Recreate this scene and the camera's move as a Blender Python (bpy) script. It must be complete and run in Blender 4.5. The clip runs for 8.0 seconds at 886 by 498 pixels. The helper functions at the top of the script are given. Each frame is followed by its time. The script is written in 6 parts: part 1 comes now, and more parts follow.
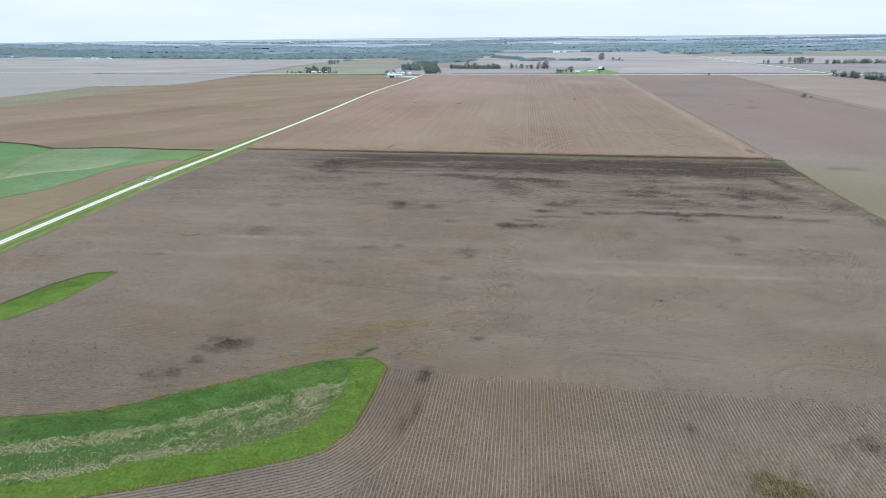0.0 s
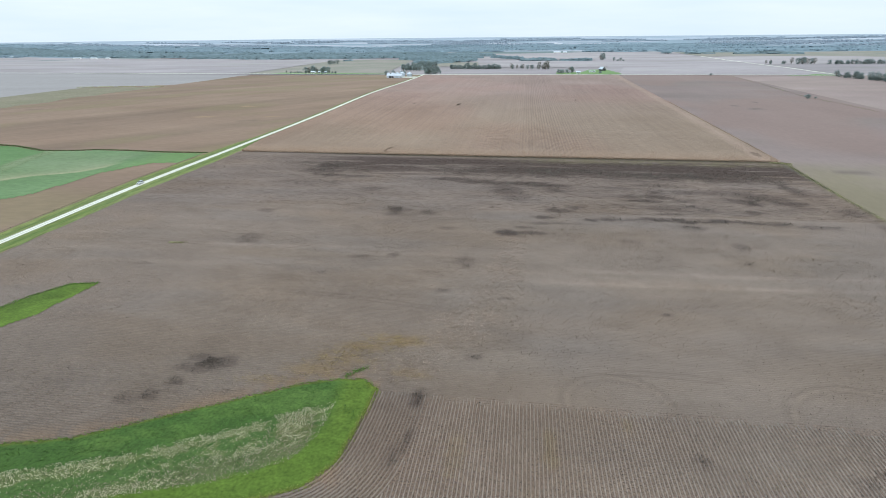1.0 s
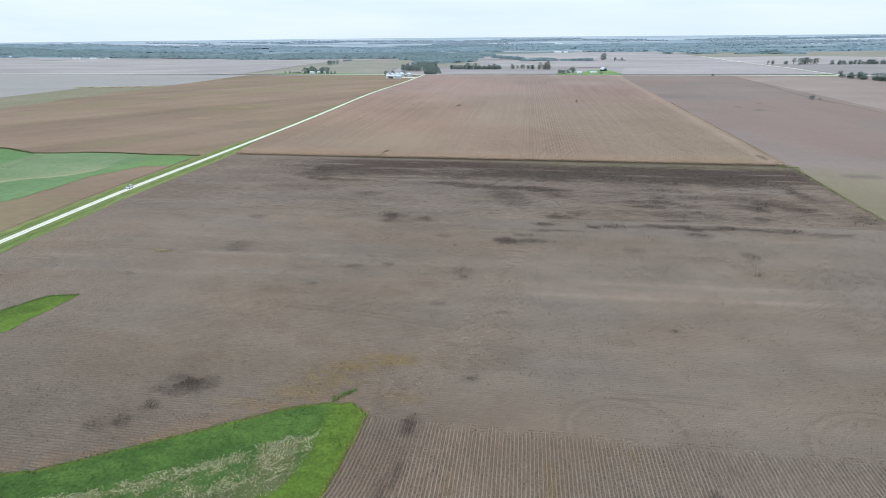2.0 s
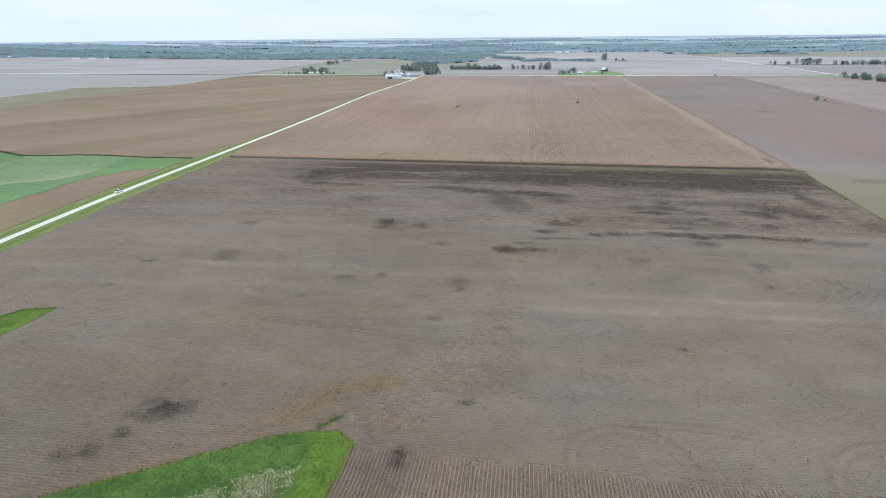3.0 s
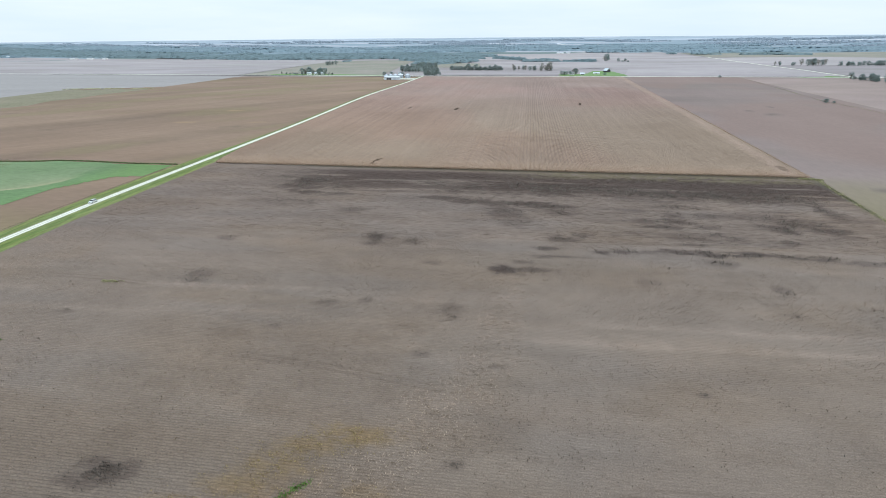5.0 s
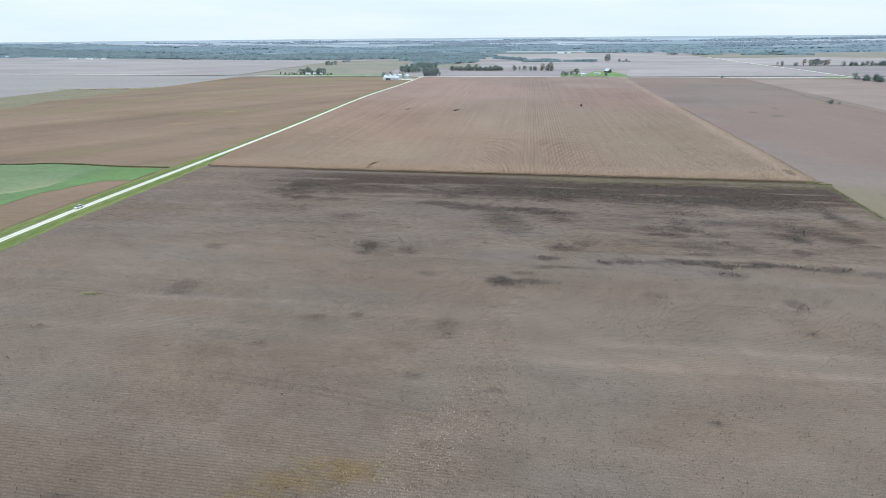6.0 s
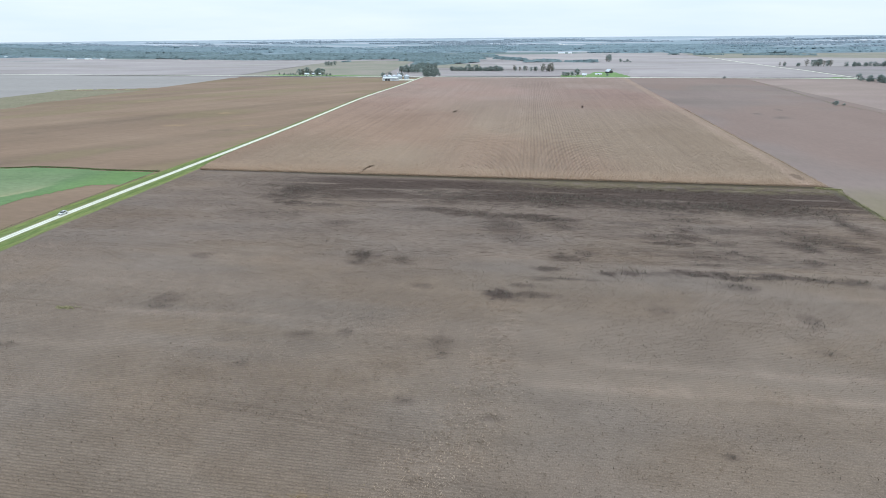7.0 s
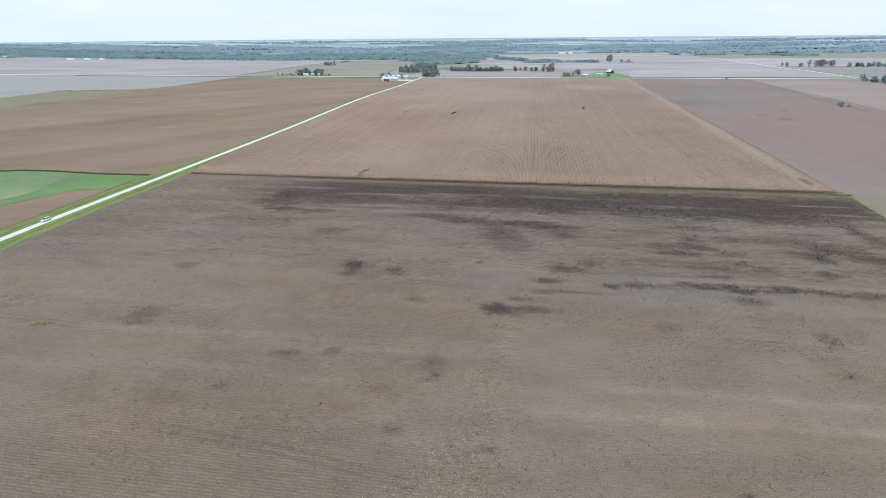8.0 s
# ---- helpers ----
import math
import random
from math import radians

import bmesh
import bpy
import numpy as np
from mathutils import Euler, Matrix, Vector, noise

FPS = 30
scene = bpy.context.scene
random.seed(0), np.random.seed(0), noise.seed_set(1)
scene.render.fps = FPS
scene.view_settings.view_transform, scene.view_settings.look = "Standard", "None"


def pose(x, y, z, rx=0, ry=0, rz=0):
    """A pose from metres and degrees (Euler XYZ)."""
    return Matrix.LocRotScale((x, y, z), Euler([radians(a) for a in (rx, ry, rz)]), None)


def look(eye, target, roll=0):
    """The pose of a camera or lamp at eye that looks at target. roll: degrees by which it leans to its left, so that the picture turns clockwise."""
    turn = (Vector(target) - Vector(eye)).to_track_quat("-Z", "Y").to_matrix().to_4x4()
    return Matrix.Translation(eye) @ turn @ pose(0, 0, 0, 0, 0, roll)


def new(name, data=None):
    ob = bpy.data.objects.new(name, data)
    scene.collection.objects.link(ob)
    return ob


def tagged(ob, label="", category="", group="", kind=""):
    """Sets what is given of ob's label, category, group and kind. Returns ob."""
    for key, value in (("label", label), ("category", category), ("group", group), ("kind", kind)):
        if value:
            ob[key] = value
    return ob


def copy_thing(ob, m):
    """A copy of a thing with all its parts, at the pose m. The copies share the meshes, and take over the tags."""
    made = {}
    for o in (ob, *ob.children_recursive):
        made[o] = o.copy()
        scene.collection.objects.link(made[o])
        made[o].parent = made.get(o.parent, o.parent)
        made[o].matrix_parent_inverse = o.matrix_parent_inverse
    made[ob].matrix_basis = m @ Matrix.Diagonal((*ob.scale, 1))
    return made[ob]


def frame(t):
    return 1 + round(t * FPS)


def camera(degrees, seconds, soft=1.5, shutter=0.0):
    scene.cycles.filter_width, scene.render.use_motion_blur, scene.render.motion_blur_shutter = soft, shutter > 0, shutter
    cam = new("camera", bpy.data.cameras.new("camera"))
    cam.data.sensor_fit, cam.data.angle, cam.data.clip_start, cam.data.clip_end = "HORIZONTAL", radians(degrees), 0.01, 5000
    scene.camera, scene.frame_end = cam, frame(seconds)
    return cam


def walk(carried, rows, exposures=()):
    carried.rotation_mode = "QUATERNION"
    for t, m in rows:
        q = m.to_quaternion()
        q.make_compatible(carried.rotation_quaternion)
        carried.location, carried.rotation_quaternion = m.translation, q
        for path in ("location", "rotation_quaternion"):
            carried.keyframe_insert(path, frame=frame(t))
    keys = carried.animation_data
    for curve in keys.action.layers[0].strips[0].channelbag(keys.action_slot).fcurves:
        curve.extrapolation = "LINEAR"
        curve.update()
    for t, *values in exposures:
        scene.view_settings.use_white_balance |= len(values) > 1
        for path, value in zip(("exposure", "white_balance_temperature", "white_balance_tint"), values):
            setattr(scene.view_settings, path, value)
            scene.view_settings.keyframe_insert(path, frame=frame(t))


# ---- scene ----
# ---- camera: a drone flying level and straight ahead, 75 m over the fields ----
cam = camera(78.0, 8.0, soft=0.85)
PATH = [  # seconds, x, y, z, pitch, lean to the right, yaw
    (0.0, 0.00, 0.00, 75.00, -21.33, 0.59, 8.35),
    (1.0, 0.16, 8.94, 75.05, -21.33, 0.57, 8.41),
    (1.5, 0.25, 13.45, 75.08, -21.33, 0.57, 8.44),
    (3.0, 0.54, 27.15, 75.18, -21.32, 0.55, 8.53),
    (4.0, 0.76, 36.42, 75.25, -21.32, 0.54, 8.60),
    (4.5, 0.88, 41.10, 75.29, -21.31, 0.53, 8.63),
    (6.0, 1.26, 55.31, 75.41, -21.31, 0.51, 8.72),
    (7.0, 1.54, 64.92, 75.50, -21.30, 0.50, 8.78),
    (8.0, 1.84, 74.64, 75.60, -21.30, 0.49, 8.84),
]
walk(cam, [(t, pose(x, y, z, 90 + pitch, 0, yaw) @ pose(0, 0, 0, 0, 0, -lean)) for t, x, y, z, pitch, lean, yaw in PATH],
     exposures=[(0.0, 0.0), (8.0, 0.0)])

# ---- light: a bright overcast sky, with a weak wide sun behind the cloud ----
SUN_ELEVATION, SUN_TURN = radians(48), radians(150)
world = bpy.data.worlds.new("overcast_sky")
scene.world = world
world.use_nodes = True
wt = world.node_tree
wt.nodes.clear()


def wnode(kind, **values):
    n = wt.nodes.new(kind)
    for key, value in values.items():
        n.inputs[key].default_value = value
    return n


sky = wt.nodes.new("ShaderNodeTexSky")
sky.sky_type, sky.sun_disc = "NISHITA", False
sky.sun_elevation, sky.sun_rotation = SUN_ELEVATION, SUN_TURN
sky.air_density, sky.dust_density = 1.0, 2.5
w_coord = wt.nodes.new("ShaderNodeTexCoord")
w_map = wt.nodes.new("ShaderNodeMapping")
w_map.inputs["Scale"].default_value = (1.2, 1.2, 9.0)
w_noise = wnode("ShaderNodeTexNoise", Scale=2.6, Detail=6.0, Roughness=0.55)
w_cloud = wt.nodes.new("ShaderNodeValToRGB")
w_cloud.color_ramp.elements[0].position, w_cloud.color_ramp.elements[0].color = 0.3, (7.2, 8.75, 10.1, 1)
w_cloud.color_ramp.elements[1].position, w_cloud.color_ramp.elements[1].color = 0.72, (8.4, 9.6, 10.5, 1)
w_sep = wt.nodes.new("ShaderNodeSeparateXYZ")
w_rise = wnode("ShaderNodeMapRange")
w_rise.inputs["From Min"].default_value, w_rise.inputs["From Max"].default_value = 0.05, 1.0
w_rise.inputs["To Min"].default_value, w_rise.inputs["To Max"].default_value = 1.11, 1.62
w_lift = wt.nodes.new("ShaderNodeVectorMath")
w_lift.operation = "SCALE"
w_mix = wt.nodes.new("ShaderNodeMix")
w_mix.data_type = "RGBA"
w_mix.inputs["Factor"].default_value = 0.9
w_back = wnode("ShaderNodeBackground", Strength=0.1)
w_out = wt.nodes.new("ShaderNodeOutputWorld")
wt.links.new(w_coord.outputs["Generated"], w_map.inputs["Vector"])
wt.links.new(w_map.outputs[0], w_noise.inputs["Vector"])
wt.links.new(w_noise.outputs[0], w_cloud.inputs[0])
wt.links.new(w_coord.outputs["Generated"], w_sep.inputs[0])
wt.links.new(w_sep.outputs["Z"], w_rise.inputs["Value"])
wt.links.new(w_cloud.outputs[0], w_lift.inputs[0])
wt.links.new(w_rise.outputs[0], w_lift.inputs["Scale"])
wt.links.new(sky.outputs[0], w_mix.inputs["A"])
wt.links.new(w_lift.outputs[0], w_mix.inputs["B"])
wt.links.new(w_mix.outputs["Result"], w_back.inputs["Color"])
wt.links.new(w_back.outputs[0], w_out.inputs[0])

sun_data = bpy.data.lights.new("sun", "SUN")
sun_data.energy, sun_data.angle, sun_data.color = 0.8, radians(25), (1.0, 0.96, 0.9)
sun = new("sun", sun_data)
sun.matrix_world = look((0, 0, 400), Vector((0, 0, 400)) - Vector((
    math.sin(SUN_TURN) * math.cos(SUN_ELEVATION), math.cos(SUN_TURN) * math.cos(SUN_ELEVATION), math.sin(SUN_ELEVATION))))

# ---- numbers of the plan ----
ROAD_X, ROAD_HALF = -207.2, 2.1          # the gravel road runs north
CROSS_Y = 1172.0                          # the crossroad
CORN = (-196.0, 157.0, 370.0, 1140.0)     # standing maize: x0, x1, y0, y1
EAST_LINE = 345.0                         # grassy drain in the eastern fields
EAST_ROAD_X = 578.0
FAR = 4850.0
rng = np.random.default_rng(7)


# ---- noise and mesh helpers ----
LATTICE = rng.random((256, 256))


def value_noise(x, y):
    x, y = np.asarray(x, float), np.asarray(y, float)
    i, j = np.floor(x).astype(int), np.floor(y).astype(int)
    u, v = x - i, y - j
    u, v = u * u * (3 - 2 * u), v * v * (3 - 2 * v)
    i0, i1, j0, j1 = i % 256, (i + 1) % 256, j % 256, (j + 1) % 256
    return (LATTICE[i0, j0] * (1 - u) + LATTICE[i1, j0] * u) * (1 - v) + (LATTICE[i0, j1] * (1 - u) + LATTICE[i1, j1] * u) * v


def fbm(x, y, octaves=4):
    total, amp, norm = 0.0, 1.0, 0.0
    for k in range(octaves):
        total = total + amp * value_noise(np.asarray(x) * 2 ** k + 17.3 * k, np.asarray(y) * 2 ** k + 9.1 * k)
        norm += amp
        amp *= 0.5
    return total / norm


def smooth(a, b, v):
    s = np.clip((v - a) / (b - a), 0, 1)
    return s * s * (3 - 2 * s)


def ground_z(x, y):
    """Height of the land: low swells west of the road, and a long rise to the far horizon."""
    x, y = np.asarray(x, float), np.asarray(y, float)
    d = np.hypot(x, y)
    far = 57 * np.clip((d - 2600) / 2250, 0, 1) ** 1.5
    west = smooth(-150, -205, x) * (2.6 * np.exp(-((y - 760) / 170) ** 2) - 2.0 * (1 - smooth(140, 290, y))) * (1 - smooth(-400, -900, x))
    hill = 5.0 * np.exp(-((x + 330) / 45) ** 2 - ((y - 270) / 60) ** 2)
    roll = 7.0 * (fbm(x / 420 + 3, y / 420 + 8, 2) - 0.5) * smooth(1250, 1500, y) * (1 - smooth(2500, 2700, d))
    return far + west + hill + roll


def link_mesh(name, verts, faces, material, parent=None, tint=None, smooth_faces=False):
    me = bpy.data.meshes.new(name)
    verts = np.asarray(verts, np.float32)
    faces = np.asarray(faces, np.int32)
    n, k = faces.shape
    me.vertices.add(len(verts))
    me.vertices.foreach_set("co", verts.ravel())
    me.loops.add(n * k)
    me.loops.foreach_set("vertex_index", faces.ravel())
    me.polygons.add(n)
    me.polygons.foreach_set("loop_start", np.arange(0, n * k, k, dtype=np.int32))
    me.polygons.foreach_set("use_smooth", np.full(n, smooth_faces))
    me.update(calc_edges=True)
    if tint is not None:
        a = me.color_attributes.new("tint", "FLOAT_COLOR", "POINT")
        a.data.foreach_set("color", np.c_[np.asarray(tint, np.float32), np.ones(len(verts), np.float32)].ravel())
    me.materials.append(material)
    ob = new(name, me)
    if parent is not None:
        ob.parent = parent
    return ob


def part(name, bm, material, parent, label=""):
    me = bpy.data.meshes.new(name)
    bm.to_mesh(me)
    bm.free()
    me.materials.append(material)
    ob = new(name, me)
    ob.parent = parent
    return tagged(ob, label)


def thing(name, label, category, group="", at=(0, 0, 0), turn=0.0):
    ob = new(name)
    ob.matrix_basis = pose(*at, 0, 0, turn)
    return tagged(ob, label, category, group)


def box(bm, x0, x1, y0, y1, z0, z1, bevel=0.0):
    out = bmesh.ops.create_cube(bm, size=1, matrix=Matrix.Translation(((x0 + x1) / 2, (y0 + y1) / 2, (z0 + z1) / 2)) @ Matrix.Diagonal((x1 - x0, y1 - y0, z1 - z0, 1)))
    if bevel:
        edges = list({e for v in out["verts"] for e in v.link_edges})
        bmesh.ops.bevel(bm, geom=edges, offset=bevel, segments=2, affect="EDGES", profile=0.6)
    return bm


def boxed(*args, **kw):
    return box(bmesh.new(), *args, **kw)


def tube(bm, a, b, r0, r1, sides=8):
    a, b = Vector(a), Vector(b)
    m = Matrix.Translation((a + b) / 2) @ (b - a).to_track_quat("Z", "Y").to_matrix().to_4x4()
    bmesh.ops.create_cone(bm, cap_ends=True, segments=sides, radius1=r0, radius2=r1, depth=(b - a).length, matrix=m)
    return bm


# ---- materials ----
def material(name, c0, c1, fine=1.0, coarse=0.05, rough=0.9, bump=0.0, tinted=False, metal=0.0, islands=0.0, stretch=(1, 1, 1), grain=0.25, spec=0.2, leafy=0.0):
    """Two colours mixed by a fine and a coarse noise (scales in 1/m), with an optional tint from the mesh and a relief."""
    m = bpy.data.materials.new(name)
    m.use_nodes = True
    nt = m.node_tree
    nt.nodes.clear()
    out, bs = nt.nodes.new("ShaderNodeOutputMaterial"), nt.nodes.new("ShaderNodeBsdfPrincipled")
    if leafy:
        through_leaf, blend_leaf = nt.nodes.new("ShaderNodeBsdfTranslucent"), nt.nodes.new("ShaderNodeMixShader")
        blend_leaf.inputs[0].default_value = leafy
        nt.links.new(bs.outputs[0], blend_leaf.inputs[1])
        nt.links.new(through_leaf.outputs[0], blend_leaf.inputs[2])
        nt.links.new(blend_leaf.outputs[0], out.inputs[0])
    else:
        nt.links.new(bs.outputs[0], out.inputs[0])
    bs.inputs["Roughness"].default_value, bs.inputs["Metallic"].default_value = rough, metal
    bs.inputs["Specular IOR Level"].default_value = spec
    geo, mp = nt.nodes.new("ShaderNodeNewGeometry"), nt.nodes.new("ShaderNodeMapping")
    mp.inputs["Scale"].default_value = stretch
    nt.links.new(geo.outputs["Position"], mp.inputs["Vector"])

    def tex(scale, detail):
        n = nt.nodes.new("ShaderNodeTexNoise")
        n.inputs["Scale"].default_value, n.inputs["Detail"].default_value, n.inputs["Roughness"].default_value = scale, detail, 0.6
        nt.links.new(mp.outputs[0], n.inputs["Vector"])
        return n.outputs[0]

    def mixed(kind, fac, a, b):
        n = nt.nodes.new("ShaderNodeMix")
        n.data_type, n.blend_type = "RGBA", kind
        for key, value in (("Factor", fac), ("A", a), ("B", b)):
            if isinstance(value, (float, int)):
                n.inputs[key].default_value = value
            elif isinstance(value, tuple):
                n.inputs[key].default_value = (*value, 1)
            else:
                nt.links.new(value, n.inputs[key])
        return n.outputs["Result"]

    def spread(v, lo, hi, a=0.3, b=0.7):
        n = nt.nodes.new("ShaderNodeMapRange")
        n.inputs["From Min"].default_value, n.inputs["From Max"].default_value = a, b
        n.inputs["To Min"].default_value, n.inputs["To Max"].default_value = lo, hi
        nt.links.new(v, n.inputs["Value"])
        return n.outputs[0]

    fine_v, coarse_v = tex(fine, 4.0), tex(coarse, 5.0)
    col = mixed("MIX", spread(coarse_v, 0.0, 1.0), tuple(c0), tuple(c1))
    col = mixed("MULTIPLY", 1.0, col, spread(fine_v, 1.0 - grain, 1.0 + grain))
    if tinted:
        at = nt.nodes.new("ShaderNodeAttribute")
        at.attribute_name = "tint"
        col = mixed("MULTIPLY", 1.0, col, at.outputs["Color"])
    if islands:
        col = mixed("MULTIPLY", 1.0, col, spread(geo.outputs["Random Per Island"], 1 - islands, 1 + islands, 0, 1))
    nt.links.new(col, bs.inputs["Base Color"])
    if leafy:
        nt.links.new(col, through_leaf.inputs["Color"])
    if bump:
        b = nt.nodes.new("ShaderNodeBump")
        b.inputs["Strength"].default_value, b.inputs["Distance"].default_value = 0.8, bump
        nt.links.new(fine_v, b.inputs["Height"])
        nt.links.new(b.outputs[0], bs.inputs["Normal"])
    return m


def glass_material(name, colour, rough=0.05):
    m = bpy.data.materials.new(name)
    m.use_nodes = True
    b = m.node_tree.nodes["Principled BSDF"]
    b.inputs["Base Color"].default_value = (*colour, 1)
    b.inputs["Roughness"].default_value = rough
    b.inputs["Coat Weight"].default_value = 0.6
    return m


M_SOIL = material("bare_soil", (0.13, 0.105, 0.09), (0.17, 0.14, 0.12), 1.2, 0.02, bump=0.05)
M_SOY = material("ripe_soybeans", (0.184, 0.143, 0.116), (0.210, 0.165, 0.134), 3.2, 0.03, bump=0.05, tinted=True, grain=0.33)
M_LITTER = material("row_litter", (0.165, 0.128, 0.104), (0.195, 0.154, 0.127), 3.0, 0.05, bump=0.06, tinted=True, grain=0.75)
M_ROW = material("bean_row_litter", (0.266, 0.218, 0.185), (0.302, 0.252, 0.216), 4.5, 0.05, bump=0.05, tinted=True, grain=0.30)
M_SOY_FAR = material("distant_soybeans", (0.225, 0.156, 0.115), (0.272, 0.196, 0.149), 0.35, 0.012, tinted=True, stretch=(0.35, 1, 1), grain=0.08)
M_STUBBLE = material("grey_stubble", (0.208, 0.158, 0.143), (0.240, 0.186, 0.169), 0.35, 0.012, tinted=True, stretch=(1, 0.35, 1), grain=0.05)
M_MAIZE = material("dry_maize", (0.298, 0.220, 0.163), (0.342, 0.258, 0.196), 1.3, 0.012, bump=0.03, tinted=True, grain=0.26)
M_GRASS = material("grass", (0.102, 0.172, 0.030), (0.138, 0.212, 0.040), 1.5, 0.06, bump=0.05, tinted=True, grain=0.3)
M_VERGE = material("verge_grass", (0.122, 0.165, 0.050), (0.190, 0.220, 0.092), 0.9, 0.08, bump=0.05, grain=0.32, tinted=True, stretch=(1.3, 0.16, 1))
M_GREEN = material("young_green_crop", (0.120, 0.215, 0.085), (0.178, 0.270, 0.130), 0.5, 0.02, tinted=True, stretch=(0.5, 1, 1), grain=0.12)
M_GRAVEL = material("pale_limestone_gravel", (0.68, 0.68, 0.585), (0.77, 0.77, 0.67), 2.0, 0.15, bump=0.02, tinted=True, grain=0.15)
M_WEEDS = material("field_edge_weeds", (0.19, 0.20, 0.12), (0.30, 0.28, 0.16), 1.0, 0.05, grain=0.3, islands=0.3)
# leaf green greyed and lightened, so distance haze sits in the base colour
M_LEAF_HAZE = material("hazed_tree_leaves", (0.225, 0.278, 0.264), (0.285, 0.338, 0.320), 0.6, 0.03, grain=0.25, islands=0.2, leafy=0.4)
# the next three woods have distance haze painted into their base colours
M_FAR_WOOD_HAZE = material("hazed_distant_woods", (0.178, 0.250, 0.270), (0.222, 0.298, 0.322), 0.09, 0.006, grain=0.30, leafy=0.3)
M_PLAIN_WOOD_HAZE = material("hazed_plain_woods", (0.235, 0.322, 0.372), (0.285, 0.378, 0.432), 0.06, 0.004, grain=0.22, leafy=0.3)
M_HORIZON_WOOD_HAZE = material("hazed_horizon_woods", (0.310, 0.375, 0.445), (0.355, 0.425, 0.495), 0.05, 0.004, grain=0.15, leafy=0.3)
M_BARK = material("bark", (0.10, 0.08, 0.06), (0.15, 0.12, 0.095), 6.0, 1.0, bump=0.02)
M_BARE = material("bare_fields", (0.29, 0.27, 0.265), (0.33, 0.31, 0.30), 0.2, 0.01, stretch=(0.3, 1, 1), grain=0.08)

# ---- the ground: one sheet out to the horizon ----
radii = np.r_[0, np.geomspace(20, 2500, 34), np.linspace(2580, FAR, 34)]
angles = np.linspace(0, 2 * np.pi, 181)[:-1]
gr, ga = np.meshgrid(radii[1:], angles, indexing="ij")
gx, gy = gr * np.sin(ga), gr * np.cos(ga)
gv = np.c_[gx.ravel(), gy.ravel(), ground_z(gx, gy).ravel() - 0.3 - 1.5 * (gr.ravel() < 1000) - 6.0 * ((gr.ravel() >= 1000) & (gr.ravel() < 2600))]
na = len(angles)
ri, ai = np.meshgrid(np.arange(len(radii) - 2), np.arange(na), indexing="ij")
gf = np.stack([ri * na + ai, ri * na + (ai + 1) % na, (ri + 1) * na + (ai + 1) % na, (ri + 1) * na + ai], -1).reshape(-1, 4)[:, ::-1]
centre = len(gv)
gv = np.r_[gv, [[0, 0, -1.8]]]
hub = np.arange(na)
gf = np.r_[gf, np.c_[hub[::2], (hub[::2] + 1) % na, (hub[::2] + 2) % na, np.full(na // 2, centre)][:, ::-1]]
ground = link_mesh("ground", gv, gf, M_SOIL)
tagged(ground, "broad flat farmland of dull brown soil and stubble", "ground", kind="structure")


def sheet(name, corners, n, m, mat, lift, label, category="field", tint=None, kind="structure", wobble=0.0):
    """A field laid on the land between four corners (south-west, south-east, north-east, north-west)."""
    a, b, c, d = [np.array(p, float) for p in corners]
    u, v = np.meshgrid(np.linspace(0, 1, n + 1), np.linspace(0, 1, m + 1), indexing="ij")
    u, v = u[..., None], v[..., None]
    p = (a * (1 - u) + b * u) * (1 - v) + (d * (1 - u) + c * u) * v
    x, y = p[..., 0].ravel(), p[..., 1].ravel()
    if wobble:
        x, y = x + wobble * (fbm(x / 40, y / 40 + 5) - 0.5), y + wobble * (fbm(x / 40 + 31, y / 40) - 0.5)
    i, j = np.meshgrid(np.arange(n), np.arange(m), indexing="ij")
    k = (i * (m + 1) + j).ravel()
    faces = np.c_[k, k + m + 1, k + m + 2, k + 1]
    ob = link_mesh(name, np.c_[x, y, ground_z(x, y) + lift], faces, mat, tint=None if tint is None else tint(x, y))
    return tagged(ob, label, category, kind=kind)


def inside(poly, x, y):
    """Signed, rough distance into a closed outline (positive inside)."""
    p = np.array(poly, float)
    q = np.roll(p, -1, 0)
    odd, near = np.zeros(np.shape(x), bool), np.full(np.shape(x), 1e9)
    for (x0, y0), (x1, y1) in zip(p, q):
        cross = ((y0 > y) != (y1 > y)) & (x < (x1 - x0) * (y - y0) / (y1 - y0 + 1e-12) + x0)
        odd ^= cross
        t = np.clip(((x - x0) * (x1 - x0) + (y - y0) * (y1 - y0)) / ((x1 - x0) ** 2 + (y1 - y0) ** 2), 0, 1)
        near = np.minimum(near, np.hypot(x - x0 - t * (x1 - x0), y - y0 - t * (y1 - y0)))
    return np.where(odd, near, -near)


def patch_sheet(name, poly, step, mat, lift, label, category, tint=None, kind="structure", ragged=0.0):
    """A field of any outline, as a fine grid cut along the outline."""
    p = np.array(poly, float)
    xs, ys = np.arange(p[:, 0].min(), p[:, 0].max() + step, step), np.arange(p[:, 1].min(), p[:, 1].max() + step, step)
    x, y = np.meshgrid(xs, ys, indexing="ij")
    s = inside(poly, x, y) + ragged * (fbm(x / 3, y / 3) - 0.5)
    keep = (s[:-1, :-1] + s[1:, :-1] + s[1:, 1:] + s[:-1, 1:]) > 0
    i, j = np.nonzero(keep)
    w = len(ys)
    faces = np.c_[i * w + j, (i + 1) * w + j, (i + 1) * w + j + 1, i * w + j + 1]
    used, back = np.unique(faces, return_inverse=True)
    x, y = x.ravel()[used], y.ravel()[used]
    ob = link_mesh(name, np.c_[x, y, ground_z(x, y) + lift], back.reshape(faces.shape), mat, tint=None if tint is None else tint(x, y))
    return tagged(ob, label, category, kind=kind)


